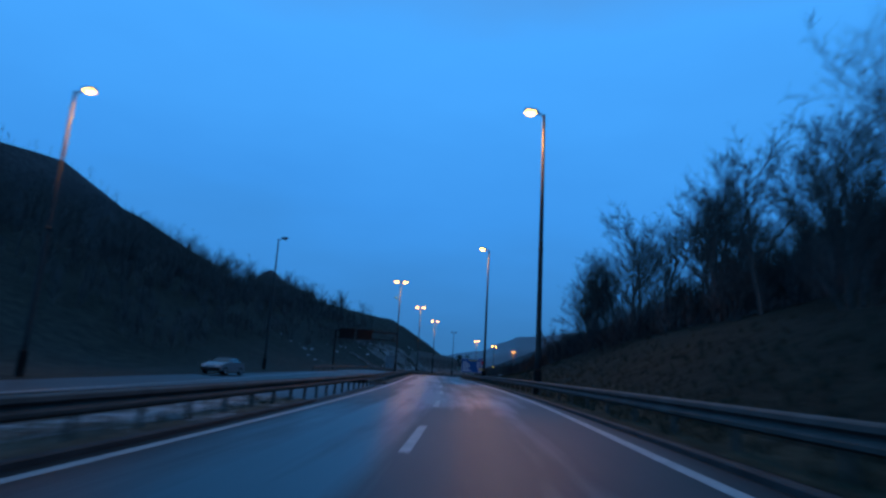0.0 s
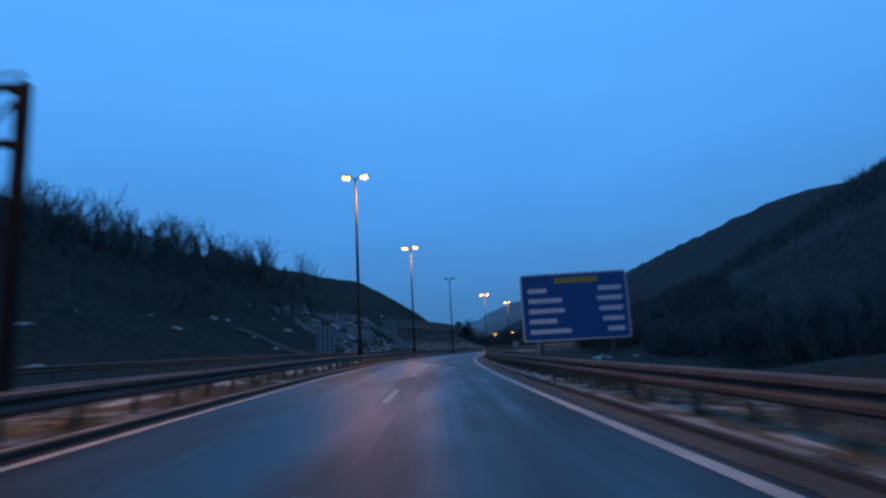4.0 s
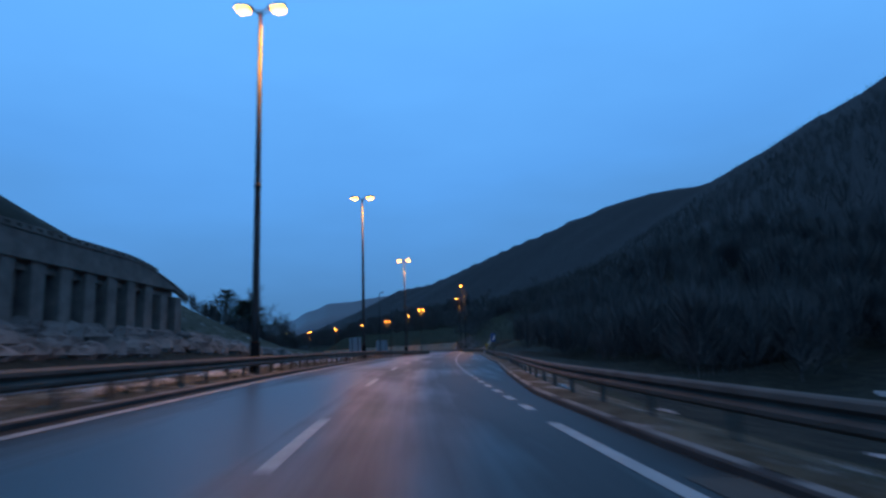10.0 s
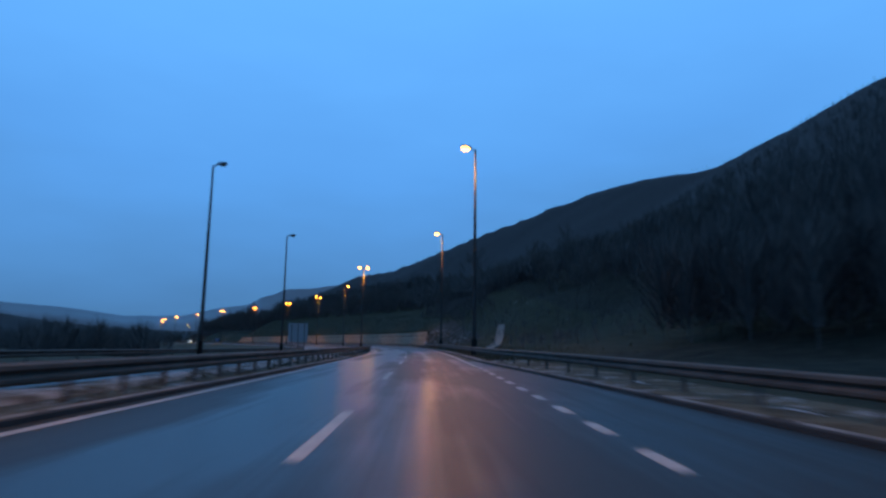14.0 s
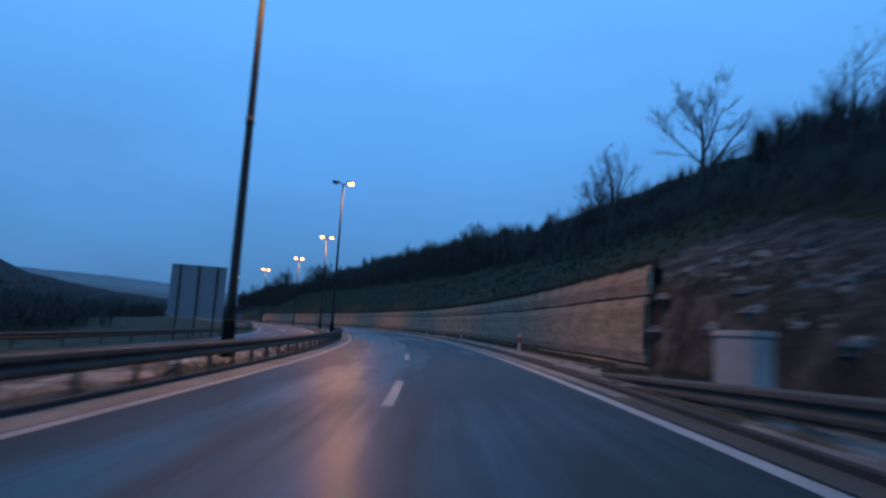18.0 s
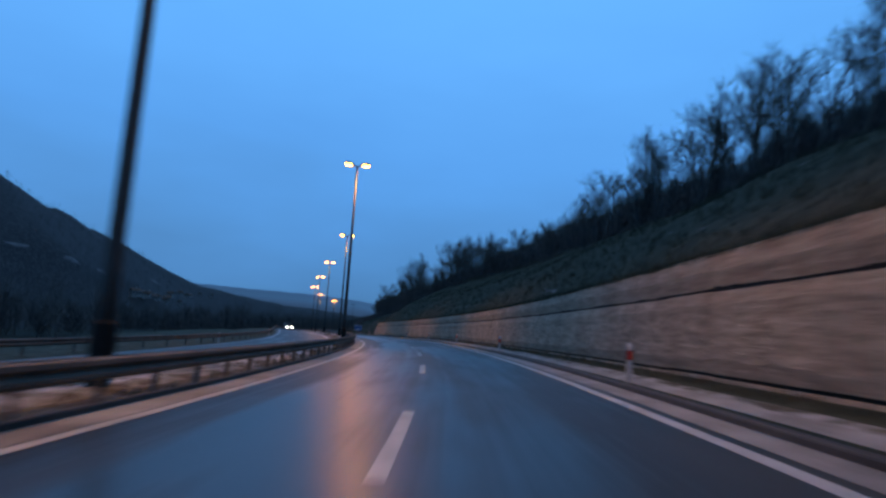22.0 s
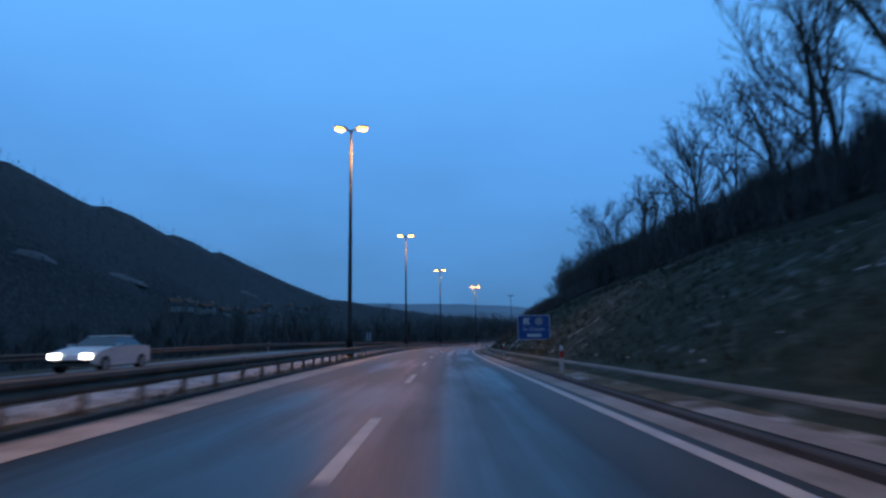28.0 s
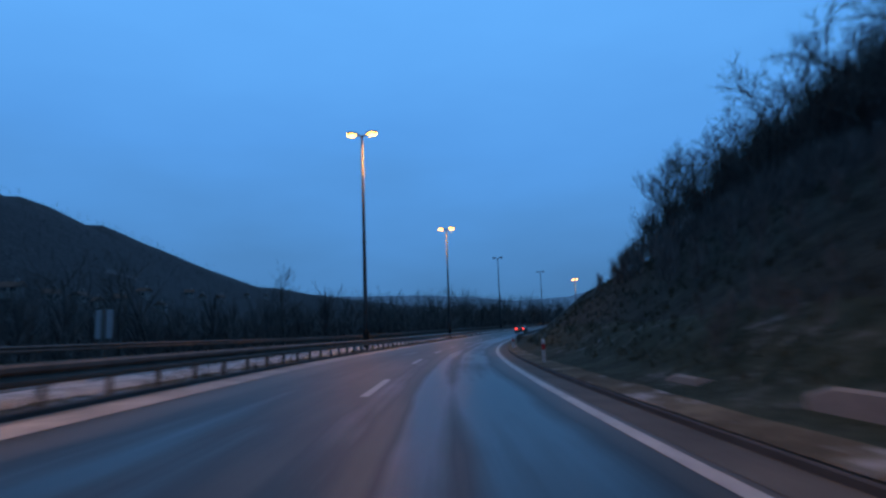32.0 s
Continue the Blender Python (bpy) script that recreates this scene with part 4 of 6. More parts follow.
def sign_back(s, lat, w, h, foot, ribs, turn=0, top_extra=0.0, label="grey aluminium back of a large road sign on steel posts"):
    ob = thing("road_sign", label, "road sign", m=on_road(s, lat, 0, turn))
    plate("panel", ob, w, h, 0, foot + h / 2, 0, SIGN_BACK, 0.06, t=0.03)
    for i in range(ribs):
        x = -w / 2 + w * (i + 0.5) / ribs
        part("rib", Shape().box(x - 0.09, x + 0.09, -0.14, -0.004, -1.0, foot + h + top_extra, 0.01), STEEL, ob, "upright steel rib")
    return ob


sign_back(155.7, -17.1, 2.5, 3.7, 0.8, 4, label="weathered grey ribbed sign back beside the opposite carriageway")
sign_back(336.7, -16.9, 2.3, 2.9, 0.9, 2, label="pale grey back of a road sign")
sign_back(469.5, -16.9, 4.5, 4.5, 1.6, 3, 6)
sign_back(754.6, -16.9, 0.9, 1.5, 1.0, 1, label="small pale back of a road sign on one post")

# sign gantry over the opposite carriageway
gantry = thing("sign_gantry", "steel sign gantry with dark sign backs over the opposite carriageway", "gantry", m=on_road(84.5, 0))
for lat in (-7.0, -17.5):
    part("column", Shape().box(lat - 0.12, lat + 0.12, -0.12, 0.12, -0.3, 6.9, 0.03), DARK, gantry)
for z in (5.55, 6.75):
    part("beam", Shape().box(-17.4, -7.1, -0.1, 0.1, z, z + 0.12, 0.02), DARK, gantry)
for i in range(5):
    x = -16.8 + 2.2 * i
    part("strut", Shape().tube([(x, 0, 5.7), (x + 1.1, 0, 6.75)], [0.05, 0.05], 6), DARK, gantry)
for x in (-15.6, -12.6):
    part("sign_panel", Shape().box(x - 1.3, x + 1.3, -0.22, -0.12, 5.5, 7.2, 0.02), DARK, gantry, "dark back of a sign panel")
for z in (6.95, 7.2):
    part("hand_rail", Shape().tube([(-17.4, 0.2, z), (-7.1, 0.2, z)], [0.03, 0.03], 6), DARK, gantry)

# delineator posts
DELIN = Shape()
DELIN.add([(-0.06, -0.03, 0), (0.06, -0.03, 0), (0.06, 0.03, 0), (-0.06, 0.03, 0), (-0.055, -0.03, 0.76), (0.055, -0.03, 0.76), (0.055, 0.03, 0.84), (-0.055, 0.03, 0.84)],
          [(3, 2, 1, 0), (4, 5, 6, 7), (0, 1, 5, 4), (1, 2, 6, 5), (2, 3, 7, 6), (3, 0, 4, 7)])
DELIN_MESH = DELIN.mesh("post_body", PALE)
BAND = Shape().box(-0.063, 0.063, -0.035, 0.035, 0.47, 0.68).mesh("band", DARK_RED)
REFLEX = Shape().box(-0.042, 0.042, -0.046, -0.036, 0.49, 0.66).mesh("reflector", RED)
for s, lat in [(438.9, 4.75), (458.8, 4.75), (479.5, 4.75), (500, 4.75), (520.2, 4.75), (541.4, 4.8), (561.5, 4.8), (581, 4.8), (600, 4.8), (622, 4.8), (644.4, 4.9), (662.5, 4.7), (682, 4.7),
               (703, 4.75), (724.3, 4.8), (745, 4.8), (766, 4.8)]:
    post = thing("delineator_post", "white roadside delineator post with a red reflector", "delineator", "delineator posts along the kerb", m=on_road(s, lat - (0.28 if s < 646 else 0.05), 0.1))
    part("post_body", DELIN_MESH, None, post)
    part("band", BAND, None, post, "dark red band")
    part("reflector", REFLEX, None, post, "red reflector")
for s in (560, 600, 640, 700, 740):
    post = thing("delineator_post", "white roadside delineator post beside the opposite carriageway", "delineator", "delineator posts along the kerb", m=on_road(s, -15.5, 0.03))
    part("post_body", DELIN_MESH, None, post)
    part("band", BAND, None, post, "dark red band")

# yellow emergency phone and a grey cabinet behind the lay-by
phone = thing("emergency_phone", "yellow roadside emergency phone box on a column", "emergency phone", m=on_road(317.4, 7.95, 0.2))
part("column", Shape().box(-0.14, 0.14, -0.1, 0.1, -0.4, 1.05, 0.03), YELLOW, phone)
part("hood", Shape().box(-0.16, 0.42, -0.15, 0.15, 1.05, 1.38, 0.06), YELLOW, phone)
cabinet = thing("cabinet", "grey roadside equipment cabinet on a concrete foot", "cabinet", m=on_road(319.4, 7.8, -0.22))
part("foot", Shape().box(-0.35, 0.35, -0.22, 0.22, -0.4, 0.15, 0.02), CONCRETE, cabinet)
part("body", Shape().box(-0.3, 0.3, -0.18, 0.18, 0.15, 1.3, 0.03), SIGN_BACK, cabinet)
part("door", Shape().box(-0.26, 0.26, -0.195, -0.182, 0.22, 1.22), SIGN_BACK, cabinet)

# concrete head block where the guard rail ends
block = thing("concrete_block", "pale concrete block with a sloped cap where the rail ends", "concrete block", m=on_road(423.6, 5.3, 0.0))
part("body", Shape().box(-0.1, 0.22, -0.62, 0.62, -0.3, 1.08, 0.03), PALE, block)
part("cap", Shape().box(-0.13, 0.25, -0.65, 0.65, 1.082, 1.17, 0.03), PALE, block)

# drain chutes down the slopes
def drain_chute(label, top, foot, count, mat):
    """Channel slabs end to end from top to foot: (metres along, metres right)."""
    chute = thing("drain_chute", label, "drain")
    ends = []
    for i in range(count + 1):
        u = i / count
        at, lat = foot[0] + (top[0] - foot[0]) * u, foot[1] + (top[1] - foot[1]) * u
        ends.append(Vector(road(at, lat, ground_up(at, lat) + 0.12)))
    for p, q in zip(ends[:-1], ends[1:]):
        d = q - p
        half = d.length / 2 - 0.015
        slab = Shape().box(-0.55, 0.55, -half, half, -0.25, 0.04, 0.02).box(-0.55, -0.42, -half, half, 0.0, 0.2, 0.02).box(0.42, 0.55, -half, half, 0.0, 0.2, 0.02)
        o = part("channel_slab", slab, mat, chute)
        o.matrix_basis = Matrix.Translation((p + q) / 2) @ d.to_track_quat("Y", "Z").to_matrix().to_4x4()


drain_chute("pale concrete drain chute laid down the grass slope", (411.5, 15.8), (385.6, 9.4), 22, CONCRETE)
drain_chute("pale concrete drain chute on the dark hillside", (150.5, -27.5), (158.8, -18.7), 10, CONCRETE)

# low concrete wall behind the kerb after the stone wall
low_wall = thing("low_wall", "low pale concrete wall behind the kerb, mossy and snow-dusted", "wall", kind="structure")
for i in range(19):
    a = 649.8 + 3.6 * i
    rise = lambda at: 0.335 + 0.03 * noise.noise(Vector((at * 0.3, 12, 0)))
    seg = Shape().sweep([a, a + 1.2, a + 2.4, a + 3.57], lambda at: [(5.62, -0.2), (5.62, rise(at) - 0.03), (5.65, rise(at)), (5.87, rise(at)), (5.9, rise(at) - 0.04), (5.9, -0.2)])
    part("wall_segment", seg, CONCRETE, low_wall)
for a, b, top in ((722.2, 724.3, 0.58), (728.3, 730.4, 0.55), (733.5, 735.0, 0.4)):
    stub = thing("wall_stub", "short broken stub of a concrete wall", "wall", "wall stubs behind the kerb")
    part("body", Shape().sweep([a, a + 0.7, b - 0.5, b], lambda at, top=top, b=b: [(5.6, -0.2), (5.6, top - 0.04 - 0.12 * (at == b)), (5.64, top - 0.12 * (at == b)), (5.95, top - 0.06), (5.98, top - 0.12), (5.98, -0.2)]), CONCRETE, stub)


# ---- the stone-faced retaining wall ----
wall = thing("retaining_wall", "long retaining wall faced with rough brown stone in two tiers", "retaining wall", kind="structure")
core = Shape().sweep(span(431.2, 645.6, 3), [(6.62, -0.3), (6.62, 2.9), (7.1, 2.9), (7.1, -0.3)])
part("core", core, DARK, wall, "dark backing seen in the joints")


def stone_panel(length, height, seed):
    r = random.Random(seed)
    nx, nz = 6, max(2, int(height / 0.28))
    vs, fs = [], []
    for k in range(nz + 1):
        for i in range(nx + 1):
            edge = i in (0, nx) or k in (0, nz)
            vs.append((-0.035 - 0.045 * random.Random(k).random() if i in (0, nx) and k not in (0, nz) else 0.02 if edge else -0.02 - 0.055 * r.random() - 0.02 * (k % 2), length * (i / nx - 0.5), height * k / nz))
    for k in range(nz):
        for i in range(nx):
            a = k * (nx + 1) + i
            fs.append((a, a + nx + 1, a + nx + 2, a + 1))
    o = len(vs)
    vs += [(0.12, -length / 2, 0), (0.12, length / 2, 0), (0.12, length / 2, height), (0.12, -length / 2, height)]
    tl, tr = nz * (nx + 1), nz * (nx + 1) + nx
    fs += [(0, o, o + 3, tl), (nx, tr, o + 2, o + 1), tuple([o + 3, o + 2] + list(range(tr, tl - 1, -1))), tuple([o + 1, o] + list(range(0, nx + 1)))]
    return Shape().add(vs, fs)


PITCH = 2.5
TIERS = [(-0.28, 0.45), (0.225, 1.84), (2.135, 0.82)]
STONES = [[stone_panel(PITCH + 0.05, hgt, 11 * i + j).mesh("stone_panel", STONE) for j in range(4)] for i, (_, hgt) in enumerate(TIERS)]
for i in range(86):
    s = 432.2 + PITCH * i
    if s > 646:
        break
    for t, (foot, hgt) in enumerate(TIERS):
        if t == 2 and s > 645.2:
            continue
        p = part("stone_panel", STONES[t][rng.randrange(4)], None, wall)
        p.matrix_basis = on_road(s, 6.5 + 0.05 * t, foot + (0.02 if t else 0) + 0.045 * noise.noise(Vector((s * 0.21, 3, 0))))
for lat0, s0, hgt in ((6.5, 646.9, 2.15), (6.5, 648.9, 1.35)):
    p = part("end_block", Shape().box(0.0, 0.6, -0.9, 0.9, -0.3, hgt, 0.05), STONE, wall, "stepped stone end of the wall")
    p.matrix_basis = on_road(s0, lat0)


# ---- gallery with piers and rubble on the hillside across the road ----
gallery = thing("gallery_wall", "long concrete gallery wall on piers with a railing above the rubble slope", "retaining wall", kind="structure")


def gal(u, depth=0.0, up=0.0):
    """Along the gallery's front, u from 0 to 1."""
    return road(217.5 + 59.0 * u, -22.6 - depth, up)


def gal_top(u):
    """The top stays level and bows down at the far end."""
    return 8.3 - 2.2 * max(0.0, (u - 0.80) / 0.20) ** 1.8


def gal_block(name, u0, u1, d0, d1, z0, z1, mat, label="", steps=1):
    vs, fs = [], []
    us = np.linspace(u0, u1, steps + 1)
    for u in us:
        a, b = (z(u) if callable(z) else z for z in (z0, z1))
        vs += [gal(u, d0, a), gal(u, d1, a), gal(u, d1, b), gal(u, d0, b)]
    for i in range(steps):
        fs += [(4 * i + j, 4 * i + (j + 1) % 4, 4 * i + 4 + (j + 1) % 4, 4 * i + 4 + j) for j in range(4)]
    fs += [(3, 2, 1, 0), tuple(range(4 * steps, 4 * steps + 4))]
    return part(name, Shape().add(vs, fs), mat, gallery, label)


gal_block("parapet", 0, 1, 0, 0.5, lambda u: min(6.6, gal_top(u) - 0.25), gal_top, GALLERY, "pale concrete parapet beam", 40)
gal_block("coping", 0, 1, -0.08, 0.58, lambda u: gal_top(u) + 0.002, lambda u: gal_top(u) + 0.12, GALLERY, "", 40)
gal_block("roof_slab", 0, 0.96, 0.5, 6.0, 6.0, 6.6, GALLERY, "", 24)
# dark kerb concrete here paints the recess's shade behind the piers
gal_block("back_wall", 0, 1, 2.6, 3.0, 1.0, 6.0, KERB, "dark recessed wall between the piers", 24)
for i in range(21):
    u = 0.006 + i / 21.0
    gal_block("pier", u, u + 0.021, 0.12, 2.6, 1.2, 6.0 if u > 0.9 else 6.6, GALLERY)
for i in range(54):
    u = (i + 0.5) / 60
    gal_block("rail_block", u - 0.0045, u + 0.0045, 0.12, 0.38, gal_top(u) + 0.12, gal_top(u) + 0.40, GALLERY)
gal_block("top_rail", 0, 0.9, 0.12, 0.38, lambda u: gal_top(u) + 0.40, lambda u: gal_top(u) + 0.50, GALLERY, "", 30)
gal_block("end_wall", -0.04, 0.0, 0, 2.6, 2.5, 8.3, GALLERY, "blank concrete end of the gallery")


def boulder(r, size):
    """A rough stone: a squashed, dented ball of 8 x 4 corners."""
    vs = [(0, 0, -0.5 * size)]
    for k in range(1, 4):
        for j in range(7):
            a, b = 0.8976 * j + 0.3 * k, math.pi * k / 4
            q = size * r.uniform(0.36, 0.62)
            vs.append((q * math.sin(b) * math.cos(a) * 1.2, q * math.sin(b) * math.sin(a), -q * math.cos(b) * 0.8))
    vs.append((0, 0, 0.42 * size))
    fs = [(0, 1 + (j + 1) % 7, 1 + j) for j in range(7)] + [(22, 15 + j, 15 + (j + 1) % 7) for j in range(7)]
    for k in range(2):
        fs += [(1 + 7 * k + j, 1 + 7 * k + (j + 1) % 7, 8 + 7 * k + (j + 1) % 7, 8 + 7 * k + j) for j in range(7)]
    return vs, fs


rubble = Shape()
for i in range(760):
    s = rng.uniform(176, 300) if i % 2 else rng.uniform(205, 284)
    lat = -rng.uniform(18.6, 23.2) if s > 212 else -rng.uniform(19.5, 33.0)
    low = s < 212
    vs, fs = boulder(rng, rng.choice((0.25, 0.4, 0.6, 0.9) if low else (0.5, 0.8, 1.1, 1.5, 2.0)))
    vs = [(x * (1.7 if low else 1.0), y, z * (0.55 if low else 1.0)) for x, y, z in vs]
    p = road(s, lat, ground_up(s, lat) + 0.12)
    c, d = math.cos(i), math.sin(i)
    rubble.add([(p[0] + c * x - d * y, p[1] + d * x + c * y, p[2] + z) for x, y, z in vs], fs)
for i in range(240):
    s = rng.uniform(408, 431)
    lat = rng.uniform(5.6, 10.5)
    vs, fs = boulder(rng, rng.choice((0.18, 0.25, 0.35, 0.55)))
    p = road(s, lat, ground_up(s, lat) - 0.06)
    rubble.add([(p[0] + x, p[1] + y, p[2] + 0.8 * z) for x, y, z in vs], fs)
crag, cols = [], 44
for s in span(172, 217, 0.75):
    for j in range(cols):
        lat = -18.6 - 0.42 * j
        p = Vector(road(s, lat, ground_up(s, lat)))
        near = noise.cell_vector(p * 0.55) * 0.5 + noise.cell_vector(p * 1.3) * 0.22
        fade = min(1.0, (s - 171) / 6, (217.5 - s) / 2, j / 3, (cols - j) / 6)
        out = (0.55 * noise.fractal(p * 0.22, 1.0, 2.0, 3) + 0.30) * fade
        crag.append(p + Vector((0, 0, 1.3 * out - 0.55)) + near * max(0.0, out) * 1.2)
rows = len(crag) // cols
crag = Shape().add(crag, [(i * cols + j, (i + 1) * cols + j, (i + 1) * cols + j + 1, i * cols + j + 1) for i in range(rows - 1) for j in range(cols - 1)])
tagged(new("rock_face", crag.mesh("rock_face", CRAG)), "broken pale limestone outcrop on the hillside", "rock", kind="structure")
tagged(new("rubble", rubble.mesh("rubble", ROCK)), "broken pale limestone boulders heaped on the slope", "rubble", kind="stuff")


# ---- trees ----
def branch(shape, r, start, way, length, radius, level, levels, sides, droop, twigs):
    """A limb in short crooked pieces; limbs leave it all along."""
    n = 5 if level == 0 else (4 if level < levels else 2)
    pts, radii = [start], [radius]
    d = way.normalized()
    for i in range(n):
        d = (d + Vector((r.gauss(0, 0.13), r.gauss(0, 0.13), r.gauss(0.05 - droop, 0.1))) * (0.5 if level == 0 else 1.1)).normalized()
        pts.append(pts[-1] + d * length / n)
        radii.append(max(0.009, radius * (1 - 0.72 * (i + 1) / n)))
    shape[0 if level == 0 else 1].tube(pts, radii, sides[min(level, len(sides) - 1)], False)
    if level >= levels - 1:
        for k in range(twigs):
            u = r.uniform(0.15, 1.0)
            i = min(int(u * n), n - 1)
            p = pts[i].lerp(pts[i + 1], u * n - i)
            e = (d * 0.9 + Vector((r.gauss(0, 0.6), r.gauss(0, 0.6), r.gauss(0.15, 0.5)))).normalized() * r.uniform(0.35, 0.95)
            w = e.cross(Vector((r.gauss(0, 1), r.gauss(0, 1), r.gauss(0, 1)))).normalized() * 0.011
            shape[1].add([p - w, p + w, p + e], [(0, 1, 2)])
    if level >= levels:
        return
    kids = (8, 6, 5, 4)[level]
    for k in range(kids):
        low = 0.26 if level == 0 else 0.15
        u = low + (0.98 - low) * (k + r.random() * 0.7) / kids
        i = min(int(u * n), n - 1)
        p = pts[i].lerp(pts[i + 1], u * n - i)
        side = Vector((r.gauss(0, 1), r.gauss(0, 1), 0.0))
        side = (side - d * side.dot(d)).normalized()
        out = (d * r.uniform(0.75, 1.15) + side * r.uniform(0.5, 0.85) + Vector((0, 0, 0.15))).normalized()
        branch(shape, r, p, out, length * r.uniform(0.42, 0.66) * (1.15 - 0.45 * u), radii[i] * r.uniform(0.42, 0.6), level + 1, levels, sides, droop, twigs)


def bare_tree(seed, height, radius, levels, sides, trunk_share=0.75, twigs=5):
    r = random.Random(seed)
    shapes = [Shape(), Shape()]
    branch(shapes, r, Vector((0, 0, -0.4)), Vector((r.gauss(0, 0.06), r.gauss(0, 0.06), 1)), height * trunk_share, radius, 0, levels, sides, 0.0, twigs)
    return shapes[0].mesh("trunk", BARK, True), shapes[1].mesh("crown", BARK)


def stem_clump(seed, height, stems, levels, sides):
    """Several thin stems from one stool."""
    r = random.Random(seed)
    shapes = [Shape(), Shape()]
    for i in range(stems):
        a = 6.283 * i / stems + r.random()
        branch(shapes, r, Vector((0.25 * math.cos(a), 0.25 * math.sin(a), -0.3)), Vector((0.28 * math.cos(a), 0.28 * math.sin(a), 1)), height * r.uniform(0.55, 0.85), 0.085, 0, levels, sides, -0.02, 6)
    return shapes[0].mesh("trunk", BARK, True), shapes[1].mesh("crown", BARK)


def pine(seed, height):
    r = random.Random(seed)
    trunk, crown = Shape(), Shape()
    trunk.tube([(0, 0, -0.4), (0.1, 0, height * 0.5), (0.05, 0.1, height)], [0.2, 0.14, 0.03], 7, False)
    for i in range(130):
        u = r.uniform(0.3, 1.0)
        a, reach = r.uniform(0, 6.283), height * 0.46 * (1.18 - u) ** 0.7 * r.uniform(0.5, 1.1)
        for k in range(7):
            q = reach * (k + 1) / 7
            c = Vector((q * math.cos(a), q * math.sin(a), height * u + 0.1 * q + r.gauss(0, 0.1)))
            for _ in range(3):
                e = Vector((r.gauss(0, 1), r.gauss(0, 1), r.gauss(0, 0.5))).normalized() * r.uniform(0.2, 0.42)
                f = Vector((r.gauss(0, 1), r.gauss(0, 1), r.gauss(0.3, 0.6))).normalized() * 0.12
                crown.add([c, c + e + f, c + e - f], [(0, 1, 2)])
    return trunk.mesh("trunk", BARK, True), crown.mesh("crown", NEEDLES)


BIG = [bare_tree(101 + i, 10.0, 0.22, 3, (7, 5, 3, 3)) for i in range(4)]
MID = [bare_tree(201 + i, 9.0, 0.13, 3, (6, 4, 3, 3), 0.85) for i in range(4)]
CLUMP = [stem_clump(301 + i, 8.0, 5, 2, (5, 3, 3)) for i in range(3)]
FAR = [bare_tree(401 + i, 8.5, 0.16, 2, (4, 3, 3), 0.8, 7) for i in range(4)]
PINES = [pine(501 + i, 9.0) for i in range(2)]


def tree(kind, s, lat, size, label, group, name="bare_tree", sink=0.0):
    m = on_road(s, lat, ground_up(s, lat) - sink) @ pose(0, 0, 0, rng.gauss(0, 3), rng.gauss(0, 3), rng.uniform(0, 360)) @ Matrix.Diagonal((size * rng.uniform(0.9, 1.15), size * rng.uniform(0.9, 1.15), size, 1))
    ob = thing(name, label, "tree", group, m=m)
    part("trunk", kind[0], None, ob)
    part("crown", kind[1], None, ob, "leafless branches and fine twigs" if name != "pine_tree" else "dark needles")
    return ob


def wood(name, label, places):
    """Many trees too far off or too close together to count, as one object: (kind, s, lat, size)."""
    shape = [[], []]
    count = 0
    for kind, s, lat, size in places:
        m = on_road(s, lat, ground_up(s, lat) - 0.2) @ pose(0, 0, 0, rng.gauss(0, 3), rng.gauss(0, 3), rng.uniform(0, 360)) @ Matrix.Diagonal((size * 1.05, size * 1.05, size, 1))
        mat = np.array(m)
        for me in kind:
            co = np.empty(len(me.vertices) * 3)
            me.vertices.foreach_get("co", co)
            co = co.reshape(-1, 3) @ mat[:3, :3].T + mat[:3, 3]
            shape[0].append(co)
            shape[1].extend(tuple(v + count for v in q.vertices) for q in me.polygons)
            count += len(co)
    me = bpy.data.meshes.new(name)
    me.from_pydata(np.concatenate(shape[0]).tolist(), [], shape[1])
    me.materials.append(BARK)
    tagged(new(name, me), label, "woods", kind="stuff")


OAK = "leafless grey-brown tree on the grassy slope"
THIN = "thin leafless tree in a dense roadside row"
STOOL = "bare many-stemmed bush on the slope"

# right: the wooded bank at the start
for i in range(40):
    s = -14 + 70 * (i + rng.random()) / 40
    tree(rng.choice(BIG + MID), s, rng.uniform(14, 24), rng.uniform(0.85, 1.15), OAK, "trees on the first bank", sink=0.1)
for i in range(18):
    tree(rng.choice(CLUMP), rng.uniform(-15, 55), rng.uniform(12, 24), rng.uniform(0.5, 0.8), STOOL, "bushes on the first bank", "bare_bush", 0.1)
tree(BIG[0], 52, 17, 1.2, OAK, "trees on the first bank")
wood("roadside_wood", "dense leafless wood behind the first bank", [(rng.choice(MID + CLUMP), rng.uniform(-40, 92), rng.uniform(24, 44), rng.uniform(0.7, 1.05)) for _ in range(30)])
# right: before and above the stone wall
tree(BIG[1], 461, 24.3, 1.3, "lone spreading leafless oak on the slope above the wall", "trees above the wall")
tree(BIG[2], 453.4, 13.2, 0.68, OAK, "trees above the wall")
wood("slope_wood", "leafless wood on the slope before the stone wall", [(rng.choice(MID + FAR + CLUMP), rng.uniform(392, 475), rng.uniform(24, 52), rng.uniform(0.65, 1.0)) for _ in range(40)])
CREST = ([466, 484, 492, 500, 512, 540, 566, 582, 592, 604, 625, 660], [6.0, 5.2, 2.6, 4.0, 7.4, 8.2, 8.2, 5.5, 5.0, 6.3, 8.4, 9.6])
for i in range(112):
    s = 468 + 190 * (i + rng.random()) / 112
    tree(rng.choice(MID + MID + CLUMP + BIG[:1]), s, rng.uniform(19, 23.5), float(np.interp(s, *CREST)) / 9.0 * rng.uniform(0.68, 1.0), THIN, "row of trees above the wall", sink=0.1)
